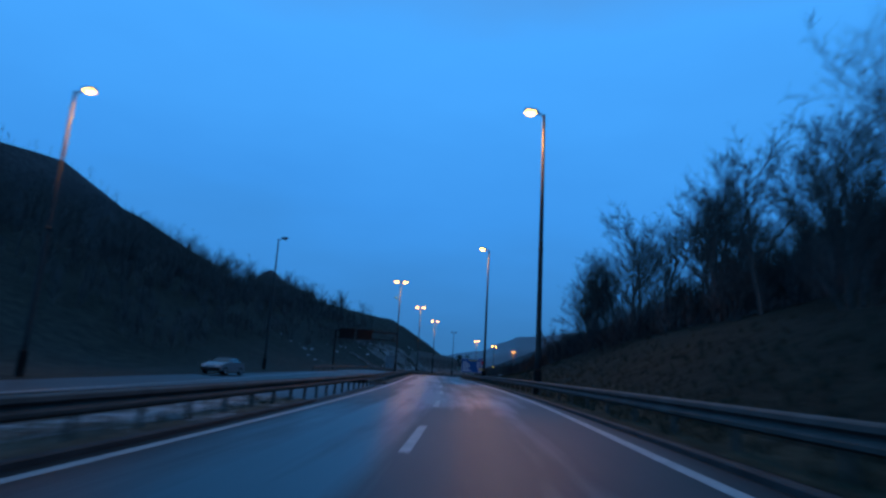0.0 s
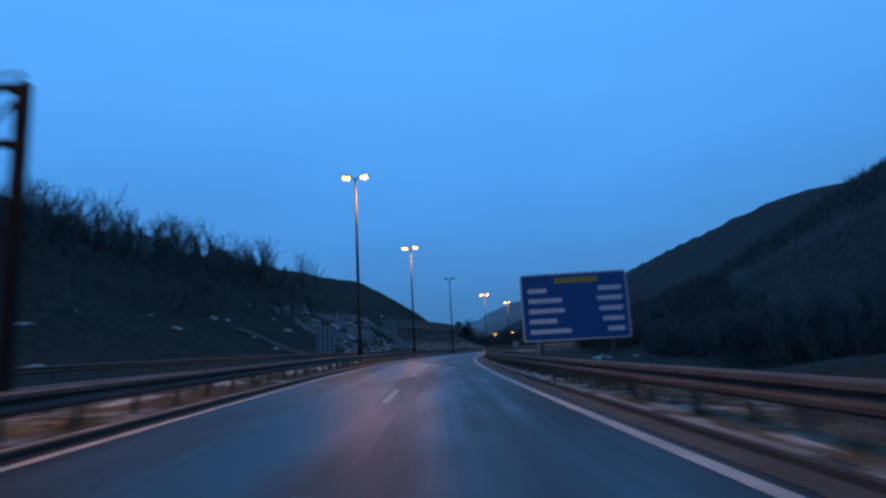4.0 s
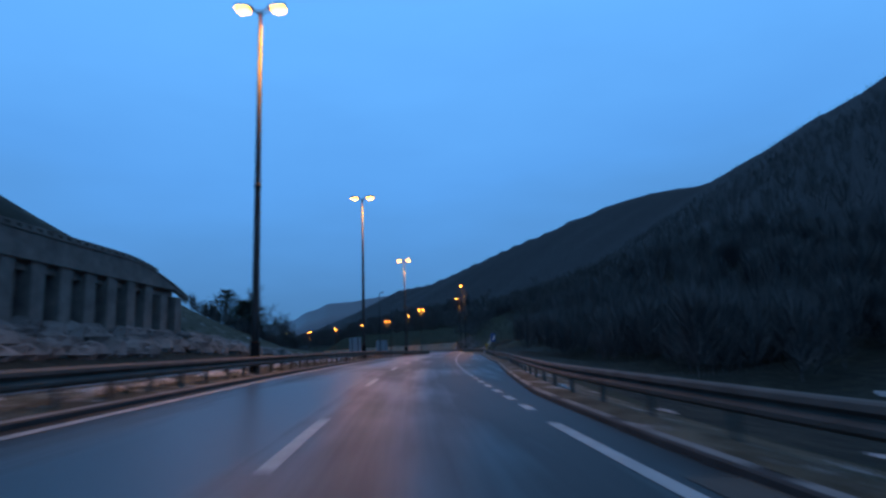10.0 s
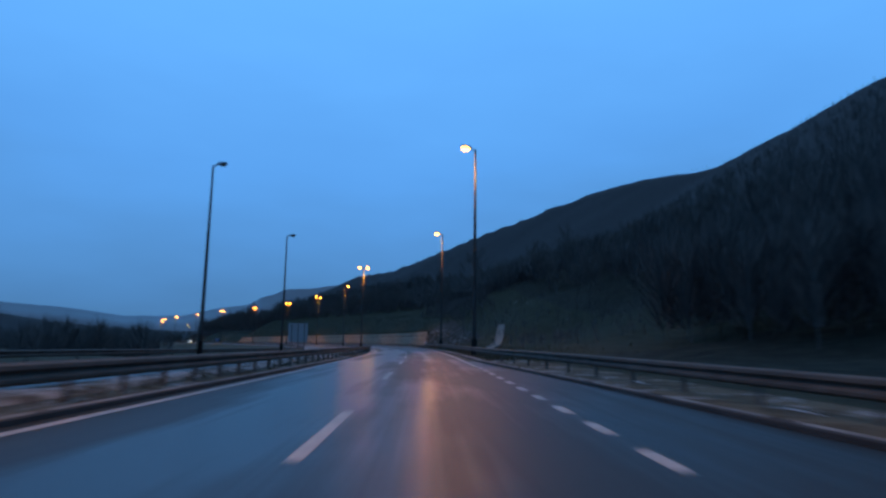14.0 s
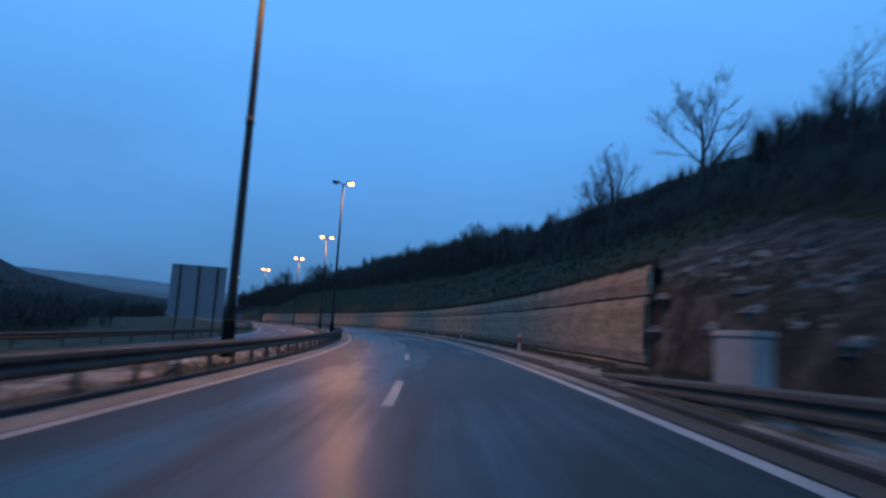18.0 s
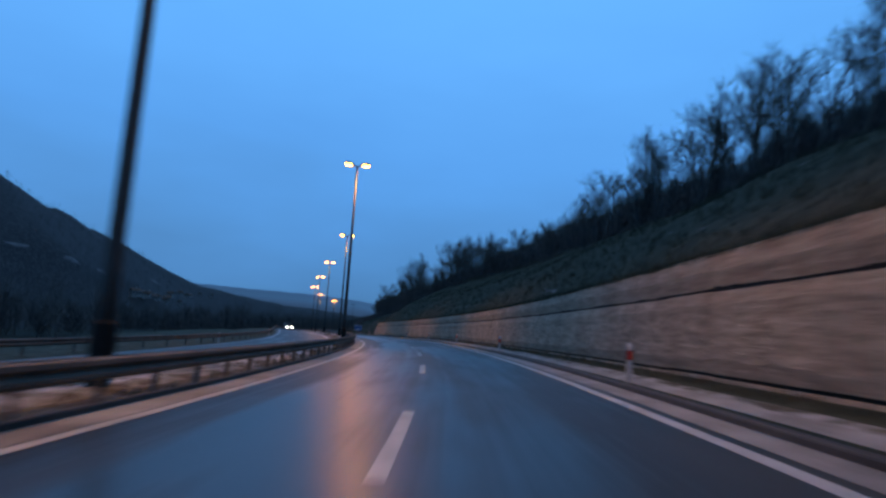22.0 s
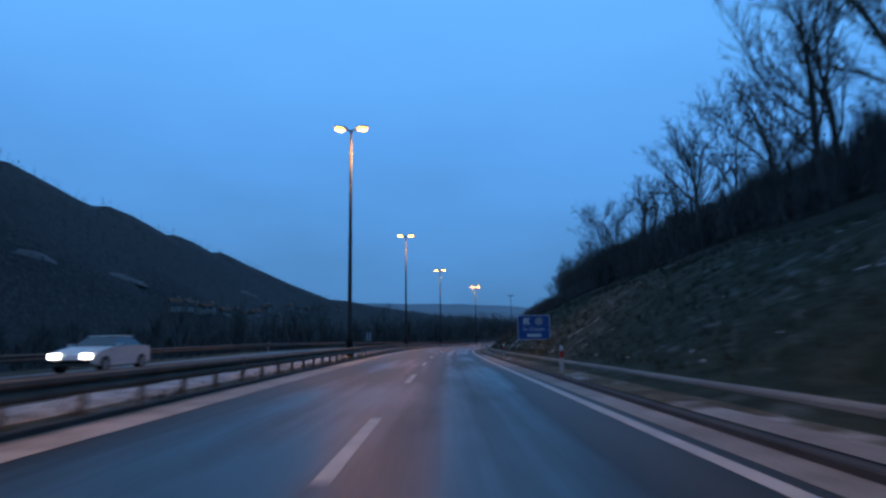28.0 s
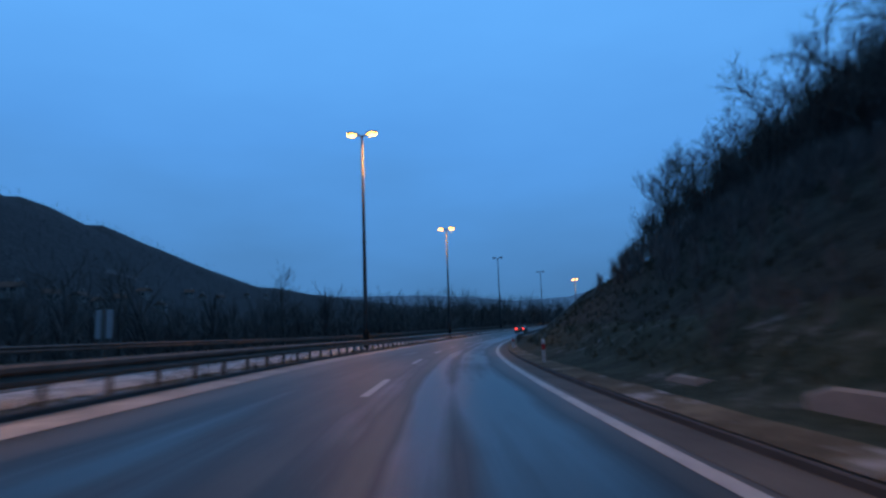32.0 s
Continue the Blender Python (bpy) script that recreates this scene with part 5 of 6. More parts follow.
for s, lat, size, kind in ((471, 21, 0.72, BIG[3]), (476, 23, 0.68, BIG[1]), (487, 22, 0.42, BIG[2]), (518, 21, 0.85, BIG[0]), (549, 20.5, 0.95, BIG[1]), (545, 22, 0.85, BIG[3]), (610, 20.5, 0.75, BIG[2]), (626, 20.5, 0.95, BIG[0])):
    tree(kind, s, lat, size, "spreading leafless oak in the row above the wall", "row of trees above the wall", sink=0.1)
for s, lat, size in ((652, 20.5, 0.95), (655, 24, 1.0), (660, 17, 0.55), (634, 20, 1.0), (640, 22, 1.05)):
    tree(BIG[3], s, lat, size, OAK, "row of trees above the wall")
# right: dense wood after the wall
for s, lat, size, kind in ((719.3, 20, 1.1, MID[1]), (711, 20, 0.95, MID[3]), (714, 24, 1.0, BIG[2]), (706, 22, 0.95, BIG[0]), (688, 20, 1.15, BIG[1]), (686, 21.5, 1.1, MID[2]), (691, 20.5, 1.0, MID[0]), (697, 21, 0.8, BIG[2]), (680, 22, 1.1, BIG[1]),
                           (672.8, 20, 1.35, BIG[3]), (668, 21.5, 1.45, BIG[0]), (664, 20, 1.3, BIG[2]), (676, 23, 1.3, BIG[0])):
    tree(kind, s, lat, size, OAK if kind in BIG else "tall slender leafless tree at the wood's edge", "trees after the wall")
for i in range(40):
    tree(rng.choice(MID + CLUMP), 658 + 70 * (i + rng.random()) / 40, rng.uniform(19.5, 26), rng.uniform(0.38, 0.62), THIN, "trees after the wall", sink=0.1)
for i in range(24):
    s = 726 + 28 * (i + rng.random()) / 24
    tree(rng.choice(MID + CLUMP), s, rng.uniform(18.5, 25), rng.uniform(0.55, 0.8) if s < 765 else rng.uniform(0.75, 1.1), THIN, "trees after the wall", sink=0.1)
for i in range(15):
    tree(rng.choice(CLUMP + MID), 753 + 33 * (i + rng.random()) / 15, rng.uniform(17.5, 21.5), rng.uniform(0.68, 0.95), "tall thin-stemmed leafless tree at the wood's edge", "trees after the wall", sink=0.1)
# left: the wooded hill of the first half
wood("hill_wood", "leafless trees on the dark hillside", [(rng.choice(FAR), rng.uniform(50, 224), -rng.uniform(42, 100), rng.uniform(0.7, 1.25)) for _ in range(260)])
for s, lat, size, kind in ((333, -36, 0.80, PINES[0]), (330, -40, 0.78, PINES[1]), (326, -35, 0.66, PINES[0]), (336, -39, 0.7, PINES[1])):
    tree(kind, s, lat, size, "dark pine tree at the foot of the hill", "pines at the hill's foot", "pine_tree", 0.2).scale.xy = (size * 1.7, size * 1.7)
tree(BIG[1], 340.4, -36, 1.3, "tall spreading leafless tree beside the pines", "trees at the hill's foot")
for i in range(16):
    tree(rng.choice(MID + CLUMP), rng.uniform(336, 356), -rng.uniform(31, 40), rng.uniform(0.5, 0.82), "leafless tree beside the pines", "trees at the hill's foot", sink=0.2)
# left: the belt of trees in the valley
wood("valley_wood", "belt of leafless trees along the valley floor", [(rng.choice(FAR), s, -rng.uniform(34, 80) - (s < 780) * 14, rng.uniform(1.15, 1.75) if s > 780 else rng.uniform(0.8, 1.2)) for s in [rng.uniform(560, 1020) for _ in range(220)]])
wood("valley_wood", "leafless trees where the road bends away", [(rng.choice(FAR), rng.uniform(845, 1010), -rng.uniform(21, 38), rng.uniform(0.9, 1.5)) for _ in range(90)])


# far woods: leafless crowns of fine sprays over the mountainsides
def crowns(x, y, z, size, blades, seed):
    """Corners and faces of one spray-built crown at each place."""
    r = np.random.RandomState(seed)
    n = len(x)
    at = np.stack([x, y, z], -1)[:, None, :]
    h = size[:, None, None]
    a, u = r.uniform(0, 6.283, (n, blades)), r.uniform(0.0, 1.0, (n, blades))
    reach = 0.30 * np.sqrt(r.uniform(0, 1, (n, blades))) * (1.1 - 0.55 * u)
    foot = np.stack([0.35 * reach * np.cos(a), 0.35 * reach * np.sin(a), 0.10 + 0.55 * u], -1)
    tip = foot + np.stack([reach * np.cos(a), reach * np.sin(a), r.uniform(0.14, 0.38, (n, blades))], -1)
    side = np.stack([-np.sin(a), np.cos(a), r.uniform(-0.4, 0.4, (n, blades))], -1) * r.uniform(0.003, 0.009, (n, blades))[..., None]
    foot[:, :2, 2], tip[:, :2, 2] = -0.12, 0.8
    vs = np.stack([at + h * (foot - side), at + h * (foot + side), at + h * tip], 2).reshape(-1, 3)
    return vs, np.arange(len(vs)).reshape(-1, 3)


def crown_wood(name, label, x, y, z, size, blades, seed, mat):
    vs, fs = crowns(x, y, z, size, blades, seed)
    me = bpy.data.meshes.new(name)
    me.from_pydata(vs.tolist(), [], fs.tolist())
    me.materials.append(mat)
    tagged(new(name, me), label, "woods", kind="stuff")


def far_woods(label, count, x0, x1, y0, y1, low, seed, size, blades, reach=1e9):
    r = np.random.RandomState(seed)
    x, y = r.uniform(x0, x1, count), r.uniform(y0, y1, count)
    z = far_height(x, y)
    d, s, lat = near_road(x, y)
    keep = (z > low) & (d > 64) & (d < reach) & (r.uniform(0, 1, count) < 1.1 - np.clip((d - 200) / 700, 0, 0.6))
    x, y, z, d = x[keep], y[keep], z[keep], d[keep]
    z = z + rough(x, y, 0.012, 3.0) * np.clip(z + 6, 0, 40) * 0.07 + rough(x, y, 0.05, 9.0) * np.clip(z + 6, 0, 20) * 0.05
    crown_wood("far_woods", label, x, y, z, size * r.uniform(0.65, 1.25, len(x)) * np.clip(1.5 - d / 500, 0.7, 1.5), blades, seed, SCRUB if reach > 1e8 else THICKET)


def near_woods(label, count, s0, s1, lat0, lat1, seed, size, blades=130, mat=THICKET):
    r = np.random.RandomState(seed)
    at = []
    for s, u in zip(r.uniform(s0, s1, count), r.uniform(0, 1, count)):
        lat = lat0 + (lat1 - lat0) * (0.12 + 0.22 * noise.noise(Vector((s * 0.05, lat0, 0))) + 0.88 * u)
        at.append(road(s, lat, ground_up(s, lat)))
    x, y, z = np.array(at).T
    crown_wood("near_woods", label, x, y, z, size * r.uniform(0.6, 1.2, count), blades, seed, mat)


far_woods("dark leafless woods covering the mountain", 15000, 60, 560, -60, 1650, 8, 5, 4.6, 14)
far_woods("dark leafless woods on the far hillside", 8000, -330, -60, 440, 1300, 8, 6, 3.2, 14)
far_woods("dark leafless woods behind the first hill", 8000, -320, -90, -60, 430, 4, 8, 3.0, 14)
far_woods("dense dark wood on the mountain's lower slope", 5200, 60, 330, -20, 760, -4, 9, 6.0, 60, 230)
near_woods("dense dark wood at the mountain's foot", 900, 60, 262, 31, 66, 31, 6.5, 190)
near_woods("dense dark wood close behind the lay-by", 740, 254, 362, 14, 62, 32, 7.0, 190)
near_woods("dark leafless wood up the slope before the wall", 700, 355, 480, 26, 62, 33, 6.5)
near_woods("dark leafless wood above the row of trees", 700, 480, 660, 27, 60, 34, 5.0)
near_woods("dense dark wood above the last slope", 420, 728, 800, 17.5, 40, 39, 6.0)
near_woods("dark bare undergrowth below the trees above the wall", 560, 466, 662, 17.5, 26, 41, 3.4, 110)
near_woods("dense leafless wood above the stone wall", 420, 466, 662, 22, 34, 42, 4.6)
near_woods("dense leafless wood on the slope after the wall", 520, 652, 753, 21, 44, 43, 4.8)
near_woods("dark bare undergrowth in the wood after the wall", 420, 664, 757, 17.5, 30, 44, 3.0, 110)
near_woods("dark bare scrub on the lower hillside", 420, 40, 205, -27, -52, 45, 3.6, 110)
near_woods("dark leafless wood higher up the slope", 420, 556, 690, 37, 60, 46, 8.0)
near_woods("dark bare undergrowth round the pines", 200, 318, 356, -31, -44, 47, 3.2, 110)
near_woods("dark undergrowth under the trees of the first bank", 320, -16, 70, 12.5, 30, 48, 3.6, 110)
near_woods("dense wood behind the first bank", 300, -40, 92, 24, 52, 49, 8.0)
near_woods("dark wood behind the edge of thin stems", 260, 742, 775, 20, 34, 50, 6.2)
near_woods("dark tangled scrub on the last slope", 460, 716, 766, 8.6, 18, 51, 1.9, 80)
near_woods("low dark bushes at the foot of the last slope", 46, 721, 738, 6.3, 9, 52, 1.0, 70)
near_woods("dark tangled scrub on the first bank", 360, 20, 74, 9.6, 15, 53, 2.1, 80, SCRUB)
near_woods("dark scrub on the slope above the wall's start", 380, 430, 470, 10.8, 20, 54, 2.0, 80)
near_woods("leafless wood behind the lone oak", 150, 440, 484, 20, 30, 55, 4.8)
near_woods("low bare bushes on the bank before the wall", 260, 362, 430, 9, 26, 35, 1.5, 60)
near_woods("dark bushy crowns on the first hill", 520, 60, 214, -38, -76, 36, 5.0)
near_woods("dark wood beyond the opposite carriageway", 800, 395, 640, -42, -108, 37, 8.5)
near_woods("dense belt of trees where the valley bends", 650, 740, 1030, -28, -84, 38, 10.5)


# ---- houses on the far hillside ----
def house(x, y, turn, w, d, hgt):
    z = land_z(x, y)
    ob = thing("house", "small pale house with a brown pitched roof on the hillside", "house", "houses of the hillside village", m=pose(x, y, z, 0, 0, turn))
    walls = part("wall", Shape().box(-w / 2, w / 2, -d / 2, d / 2, -1.3, hgt), PLASTER, ob)
    e, rise = 0.4, 0.38 * d
    vs = [(-w / 2 - e, -d / 2 - e, hgt - 0.1), (w / 2 + e, -d / 2 - e, hgt - 0.1), (w / 2 + e, d / 2 + e, hgt - 0.1), (-w / 2 - e, d / 2 + e, hgt - 0.1), (-w / 2 - e, 0, hgt + rise), (w / 2 + e, 0, hgt + rise)]
    roof = part("roof", Shape().add(vs, [(0, 1, 5, 4), (2, 3, 4, 5), (0, 4, 3), (1, 2, 5), (3, 2, 1, 0)]), ROOF, ob)
    part("chimney", Shape().box(w * 0.2, w * 0.2 + 0.6, -0.3, 0.3, hgt, hgt + rise + 0.8), PLASTER, roof)
    for i in (-1, 1):
        for k in range(2):
            part("window", Shape().box(i * w * 0.26 + 0.7 * k - 0.6, i * w * 0.26 + 0.7 * k - 0.15, -d / 2 - 0.05, -d / 2 + 0.02, 0.5, 1.3), GLASS, walls)


# the village along the hill's foot
for x, y in ((-103, 791), (-107, 801), (-108, 806), (-112, 818), (-120, 845), (-120, 851), (-126, 866), (-136, 888), (-156, 939), (-157, 950), (-170, 982), (-183, 1027), (-182, 1047), (-116, 832), (-129, 888)):
    house(x, y, rng.uniform(-30, 120), rng.uniform(3.2, 4.4), rng.uniform(2.8, 3.4), rng.uniform(1.5, 2.0))


def snow_field(x, y, long, wide, turn):
    """A thin field of snow lying on the far hillside."""
    r, k = radians(turn), 18
    vs, fs = [], []
    for q in (1.0, 0.6, 0.25):
        for j in range(k):
            a = 6.28319 * j / k
            f = q * (0.75 + 0.55 * noise.noise(Vector((math.cos(a) * 2.2, math.sin(a) * 2.2, x))))
            u, v = long * f * math.cos(a) / 2, wide * f * math.sin(a) / 2
            px, py = x + u * math.cos(r) - v * math.sin(r), y + u * math.sin(r) + v * math.cos(r)
            vs.append((px, py, land_z(px, py) + (0.35 if q < 1 else -0.3)))
    for g in range(2):
        fs += [(g * k + j, g * k + (j + 1) % k, (g + 1) * k + (j + 1) % k, (g + 1) * k + j) for j in range(k)]
    fs.append(tuple(range(2 * k, 3 * k)))
    return Shape().add(vs, fs)


fields = Shape()
for x, y, a, b, turn in ((-103, 742, 20, 3.2, 98), (-114, 782, 40, 4.2, 104), (-149, 892, 32, 5.5, 104), (-103, 710, 26, 3.0, 93)):
    q = snow_field(x, y, a, b, turn)
    fields.add(q.v, q.f)
tagged(new("snow_fields", fields.mesh("snow_fields", FIELD, True)), "thin snow on small fields round the village", "snow", kind="stuff")


# ---- old snow: in the central reserve, at the road's edge and on the low ground ----
def snow_patch(s, lat, length, width, thick, r, base):
    shape, k = Shape(), 14
    vs, fs = [], []
    for ring, q, hz in ((0, 1.0, -0.03), (1, 0.75, 0.6), (2, 0.35, 1.0)):
        for j in range(k):
            a = 6.28319 * j / k
            f = q * (0.7 + 0.75 * noise.noise(Vector((math.cos(a) * 2.6, math.sin(a) * 2.6, s + lat))) + 0.12 * r.random())
            ss, ll = s + 0.5 * length * f * math.cos(a), lat + 0.5 * width * f * math.sin(a)
            vs.append(road(ss, ll, (ground_up(ss, ll) if base is None else base) + thick * hz))
    for ring in range(2):
        fs += [(ring * k + j, ring * k + (j + 1) % k, (ring + 1) * k + (j + 1) % k, (ring + 1) * k + j) for j in range(k)]
    fs.append(tuple(range(2 * k, 3 * k)))
    return shape.add(vs, fs)


median_snow = Shape()
for i in range(330):
    s = -30 + 900 * (i + rng.random()) / 330
    if 30 < s < 380 and rng.random() < 0.45 or -1.5 < s < 26.5:
        continue
    q = snow_patch(s, rng.uniform(-6.1, -5.0), rng.uniform(1.0, 3.6), rng.uniform(0.4, 1.1), rng.uniform(0.05, 0.16), rng, 0.12)
    median_snow.add(q.v, q.f)
for first, last, mat in ((-30, 0.3, BANK), (24.7, 46, BANK), (255, 640, BANK), (640, 1000, SNOW)):
    bed = Shape().sweep(span(first, last, 2), lambda s: [(-4.85 - 0.12 * noise.noise(Vector((s * 0.45, 7, 0))), 0.10), (-5.15, 0.19 + 0.05 * noise.noise(Vector((s * 0.6, 8, 0)))), (-5.9, 0.21 + 0.06 * noise.noise(Vector((s * 0.5, 9, 0)))), (-6.35 - 0.15 * noise.noise(Vector((s * 0.4, 5, 0))), 0.11)], closed=False)
    tagged(new("snow_bank", bed.mesh("snow_bank", mat, True)), "strip of old snow lying along the central reserve", "snow", kind="structure")
verge = Shape().sweep(span(425, 652, 1.5), lambda s: [(4.44, 0.112), (4.6, 0.15 + 0.02 * noise.noise(Vector((s * 0.7, 1, 0)))), (4.86 + 0.1 * noise.noise(Vector((s * 0.6, 6, 0))), 0.145)][::-1], closed=False)
tagged(new("verge", verge.mesh("verge", SHOULDER, True)), "pale strip of grit and dirty snow behind the kerb", "verge", kind="structure")
for first, last, edge, mat in ((425, 651, 4.7, SNOWY), (651, 800, 4.44, VERGE)):
    verge = Shape().sweep(span(first, last, 1.5), lambda s: [(edge, 0.112 + 0.09 * (edge - 4.44)), (5.1, 0.16 + 0.05 * noise.noise(Vector((s * 0.5, 2, 0)))), (5.45 + 0.2 * noise.noise(Vector((s * 0.4, 3, 0))), 0.10)][::-1], closed=False)
    tagged(new("verge", verge.mesh("verge", mat, True)), "narrow verge of thin grass and dirty snow behind the kerb", "verge", kind="structure")
for i in range(2):
    q = snow_patch(-24 + 11 * i, -6.0 + 0.25 * math.sin(i), 12, 0.8, 0.06, rng, 0.13)
    median_snow.add(q.v, q.f)
tagged(new("snow_remains", median_snow.mesh("snow_remains", SNOW, True)), "dirty remains of snow in the central reserve", "snow", kind="stuff")
low_snow = Shape()
for s, lat, a, b in ((147, 10.6, 9, 3.4), (141, 10.2, 8, 2.8), (152, 11.6, 6, 2.0), (134, 9.8, 6, 1.4), (204, 23.6, 17, 2.6), (216, 26.0, 12, 2.0), (201, 30.6, 8, 2.6), (211, 35, 11, 2.6), (224, 41, 10, 2.2), (243, 24.4, 13, 2.8), (250, 26.4, 5, 1.6), (206, 9.8, 0.7, 2.6), (220.5, 7.8, 1.8, 3.4), (176, 20, 5, 1.2), (226, 10, 6, 1.2)):
    q = snow_patch(s, lat, a, b, 0.08, rng, None)
    low_snow.add(q.v, q.f)
for i in range(110):
    s = rng.uniform(652, 716)
    lat = 6.6 + 8.5 * rng.random() ** 1.5
    q = snow_patch(s, lat, rng.uniform(0.15, 0.5), rng.uniform(0.06, 0.18), 0.012, rng, None)
    low_snow.add(q.v, q.f)
for i in range(90):
    s = rng.uniform(70, 335)
    q = snow_patch(s, float(right_rail(s)) + rng.uniform(-0.35, 1.3), rng.uniform(0.5, 1.8), rng.uniform(0.1, 0.3), 0.03, rng, 0.1)
    low_snow.add(q.v, q.f)
for i in range(70):
    s = rng.uniform(100, 336)
    q = snow_patch(s, -rng.uniform(20, 34), rng.uniform(1.0, 4), rng.uniform(0.3, 1.0), 0.06, rng, None)
    low_snow.add(q.v, q.f)
# snow left in the shallow gullies that run up the last slope, and in hollows of the rocky hill
gullies = [(694.0, 6.3, 8.6, 0.7, 30), (696.9, 7.8, 9.8, 0.35, 22), (700.4, 6.4, 8.0, 2.6, 30), (676.0, 6.4, 9.0, 0.5, 16), (711.0, 6.6, 9.5, 0.6, 18)]
for s0, low, high, spread, count in gullies:
    for i in range(4 * count):
        lat = rng.uniform(low, high)
        s = s0 - 0.35 * (lat - low) + rng.gauss(0, 0.6 * spread)
        q = snow_patch(s, lat, rng.uniform(0.12, 0.5), rng.uniform(0.04, 0.13), 0.012, rng, None)
        low_snow.add(q.v, q.f)
hollows = [(191, -34, 9, 1.6, 8), (189, -27, 4, 0.8, 5), (190, -24.4, 5, 0.9, 9), (203, -28.4, 8, 1.0, 16), (178, -20.5, 2.5, 0.7, 7), (193, -19.9, 12, 0.5, 9), (209, -21.5, 6, 1.0, 8)]
for s0, lat0, ds, dl, count in hollows:
    for i in range(count):
        s, lat = s0 + rng.uniform(-ds, ds), lat0 + rng.uniform(-dl, dl)
        q = snow_patch(s, lat, rng.uniform(1.2, 4.2), rng.uniform(0.4, 1.3), 0.06, rng, None)
        low_snow.add(q.v, q.f)
tagged(new("snow_remains", low_snow.mesh("snow_remains", SNOW, True)), "thawing snow patches on the grass", "snow", kind="stuff")


# ---- dry grass along verges and slopes ----
def grass(count, places, seed, tall):
    r = random.Random(seed)
    vs, fs = [], []
    for i in range(count):
        s, lat, base = places(r)
        p = Vector(road(s, lat, base if base is not None else ground_up(s, lat)))
        for _ in range(4):
            a, k = r.uniform(0, 6.283), len(vs)
            h1, b = tall * r.uniform(0.5, 1.2), Vector((math.cos(a), math.sin(a), 0)) * 0.02
            tip = Vector((r.gauss(0, 0.35) * h1, r.gauss(0, 0.35) * h1, h1))
            o = Vector((r.gauss(0, 0.08), r.gauss(0, 0.08), -0.03))
            vs += [p + o - b, p + o + b, p + o + tip]
            fs.append((k, k + 1, k + 2))
    return Shape().add(vs, fs)


tuft = grass(5200, lambda r: (r.uniform(-20, 0.3) if r.random() < 0.03 else r.uniform(24.8, 830), r.uniform(-6.4, -4.5), 0.11), 21, 0.22)
tagged(new("dry_grass", tuft.mesh("dry_grass", DRY)), "dry yellow grass tufts in the central reserve", "grass", kind="stuff")
tuft = grass(9000, lambda r: (r.choice((r.uniform(60, 222), r.uniform(350, 430))), 4.6 + abs(r.gauss(0, 3.0)), None), 22, 0.28)
tagged(new("dry_grass", tuft.mesh("dry_grass", DRY)), "dry grass on the right-hand verge", "grass", kind="stuff")
tuft = grass(2600, lambda r: (r.uniform(-16, 60), 4.6 + abs(r.gauss(0, 3.5)), None), 27, 0.26)
tagged(new("dry_grass", tuft.mesh("dry_grass", WINTER)), "dark rough grass on the first bank", "grass", kind="stuff")
tuft = grass(4500, lambda r: (r.uniform(650, 780), r.uniform(6.0, 16.0), None), 23, 0.3)
tagged(new("dry_grass", tuft.mesh("dry_grass", WINTER)), "rough winter grass on the slope", "grass", kind="stuff")
tuft = grass(7000, lambda r: (r.uniform(433, 645), r.uniform(7.0, 16.0), None), 24, 0.3)
tagged(new("dry_grass", tuft.mesh("dry_grass", WINTER)), "rough winter grass above the stone wall", "grass", kind="stuff")
tuft = grass(7000, lambda r: (r.uniform(431, 645.5), 6.62 + abs(r.gauss(0, 0.25)), 2.93), 26, 0.26)
tagged(new("dry_grass", tuft.mesh("dry_grass", WINTER)), "ragged winter grass hanging over the wall's top", "grass", kind="stuff")
tuft = grass(2600, lambda r: (r.uniform(431, 650), r.uniform(5.5, 6.4), 0.08), 25, 0.2)
tagged(new("dry_grass", tuft.mesh("dry_grass", DRY)), "dry grass at the foot of the stone wall", "grass", kind="stuff")


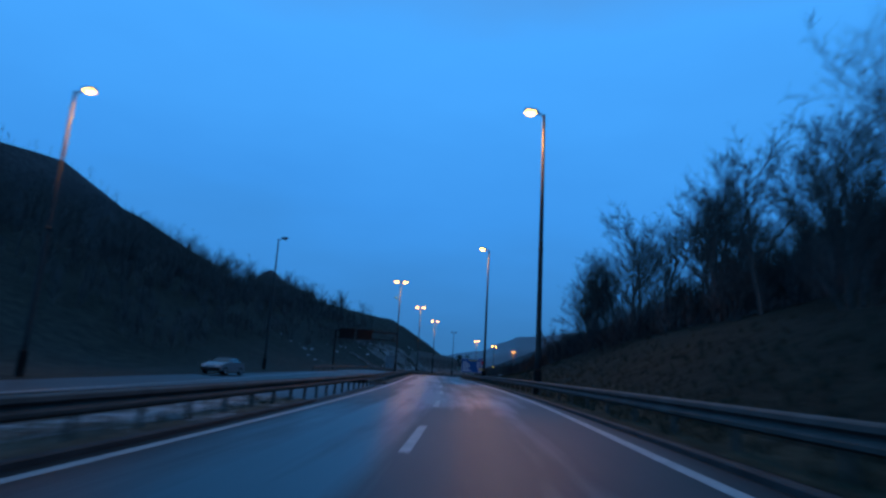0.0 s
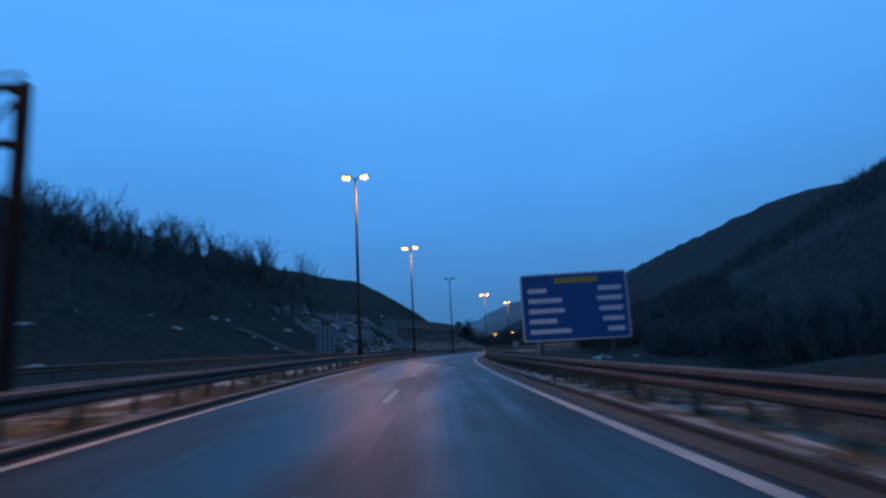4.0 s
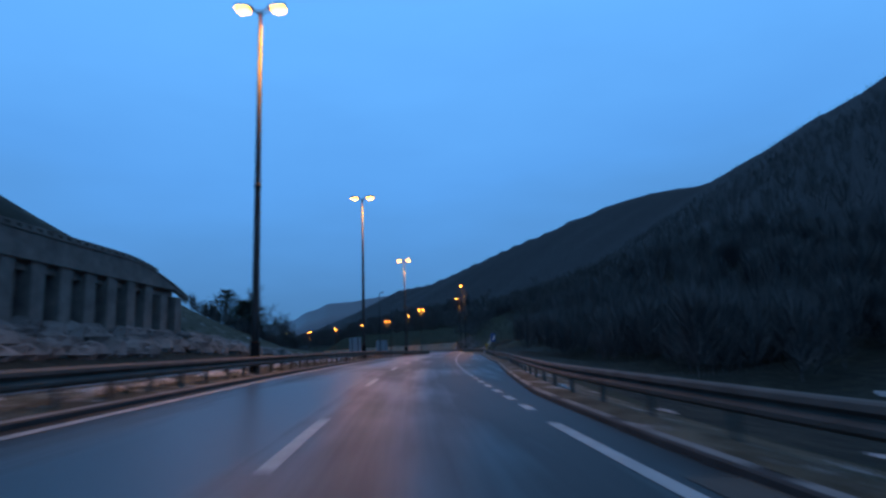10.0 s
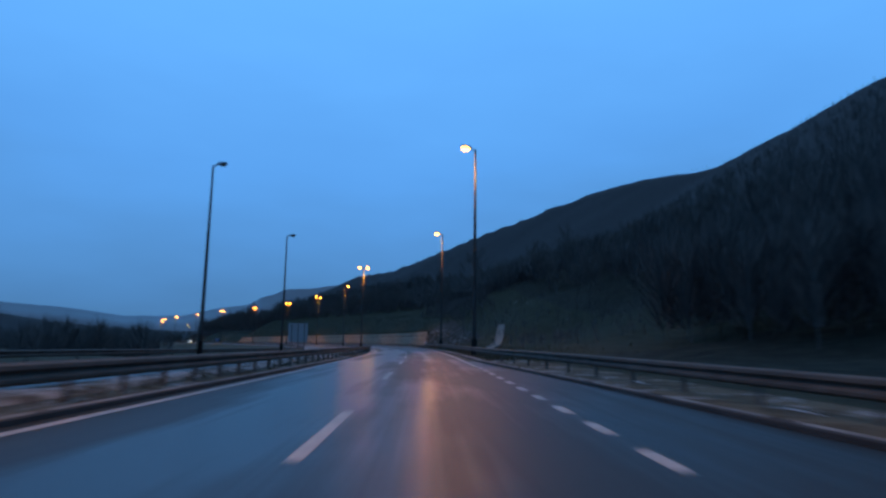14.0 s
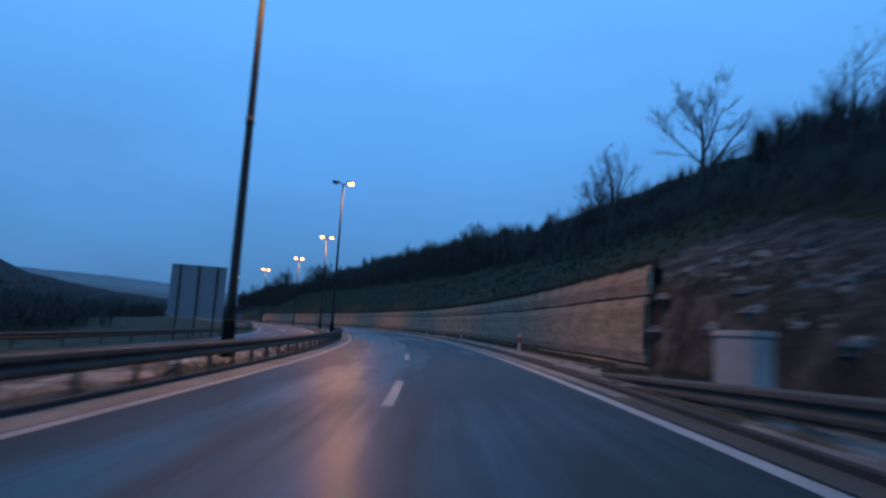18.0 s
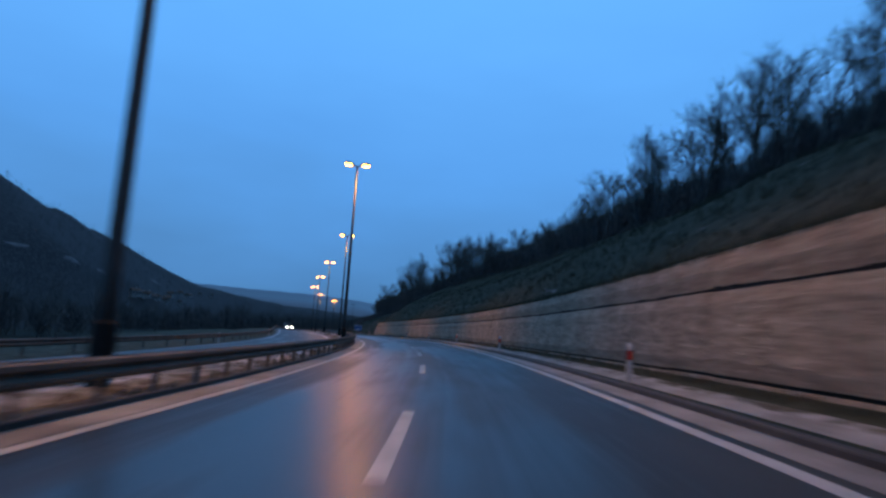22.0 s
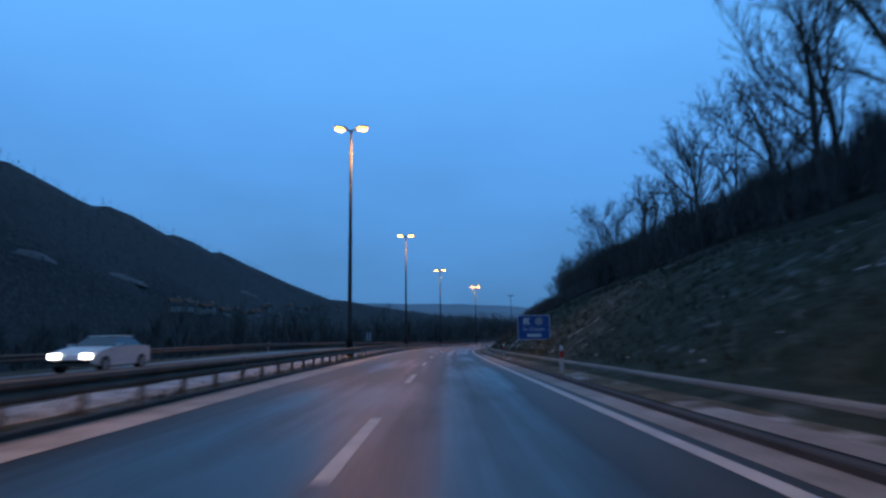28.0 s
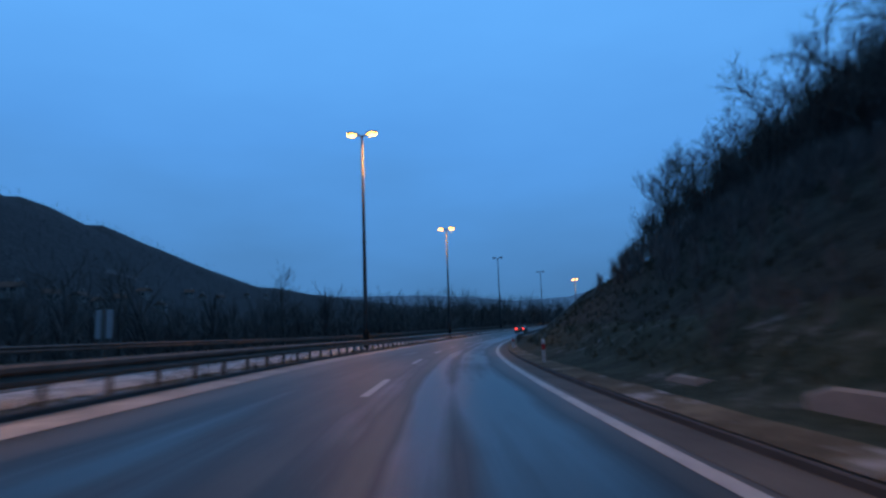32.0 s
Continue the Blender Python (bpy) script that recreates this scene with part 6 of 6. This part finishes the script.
# ---- cars ----
def car(m, paint, label, front_lit, tail_lit):
    """A saloon, +y its front."""
    ob = thing("car", label, "car", m=m)
    side = [(-2.15, 0.32), (-2.2, 0.6), (-2.1, 0.93), (-1.5, 0.98), (0.75, 0.96), (1.75, 0.82), (2.12, 0.66), (2.15, 0.34), (1.75, 0.26), (-1.8, 0.26)]

    def loft(prof, widths):
        vs, fs, k = [], [], len(prof)
        for x, shrink in widths:
            vs += [(x, y * shrink, z) for y, z in prof]
        for i in range(len(widths) - 1):
            fs += [(i * k + j, i * k + (j + 1) % k, (i + 1) * k + (j + 1) % k, (i + 1) * k + j) for j in range(k)]
        return Shape().add(vs, fs + [tuple(range(k - 1, -1, -1)), tuple(range(len(vs) - k, len(vs)))])

    body = part("body", loft(side, [(-0.84, 0.95), (-0.76, 1.0), (0.76, 1.0), (0.84, 0.95)]), paint, ob, smooth=False)
    roof = Shape()
    lo = [(-0.74, -1.55, 0.96), (0.74, -1.55, 0.96), (0.74, 0.8, 0.95), (-0.74, 0.8, 0.95)]
    hi = [(-0.56, -1.0, 1.32), (0.56, -1.0, 1.32), (0.56, 0.05, 1.34), (-0.56, 0.05, 1.34)]
    part("cabin_glass", roof.add(lo + hi, [(0, 1, 5, 4), (1, 2, 6, 5), (2, 3, 7, 6), (3, 0, 4, 7)]), GLASS, ob, "dark windows all round")
    part("roof", Shape().box(-0.58, 0.58, -1.04, 0.08, 1.315, 1.37, 0.02), paint, ob)
    for x in (-0.78, 0.78):
        for y in (-1.35, 1.38):
            wheel = part("wheel", Shape().tube([(x - 0.1, y, 0.31), (x + 0.1, y, 0.31)], [0.31, 0.31], 16), DARK, ob)
            part("rim", Shape().tube([(x - 0.11, y, 0.31), (x + 0.11, y, 0.31)], [0.19, 0.19], 12), SIGN_BACK, wheel)
        part("headlight", Shape().box(x * 0.74 - 0.17, x * 0.74 + 0.17, 2.06, 2.19, 0.56, 0.72, 0.03), HEADLIGHT if front_lit else WHITE, ob, "lit headlight" if front_lit else "")
        part("tail_light", Shape().box(x * 0.78 - 0.15, x * 0.78 + 0.15, -2.23, -2.12, 0.68, 0.86, 0.03), TAIL if tail_lit else RED, ob, "glowing red tail light" if tail_lit else "")
        part("mirror", Shape().box(x * 1.18 - 0.09, x * 1.18 + 0.09, 0.55, 0.68, 0.93, 1.06, 0.03), paint, ob)
    for y in (2.16, -2.24):
        part("bumper", Shape().box(-0.78, 0.78, y - 0.02, y + 0.05, 0.36, 0.5, 0.02), DARK, ob)
    return ob


car(on_road(667.5, -12.3, 0.1, 180), CAR_WHITE, "white saloon car with its headlights lit on the opposite carriageway", True, False)
car(on_road(832, 1.9, 0.1, 0), CAR_DARK, "dark saloon car with red tail lights far ahead", False, True)
car(on_road(30.5, -17.6, 0.02, 172), CAR_GREY, "pale grey saloon car on the slip road", False, False)
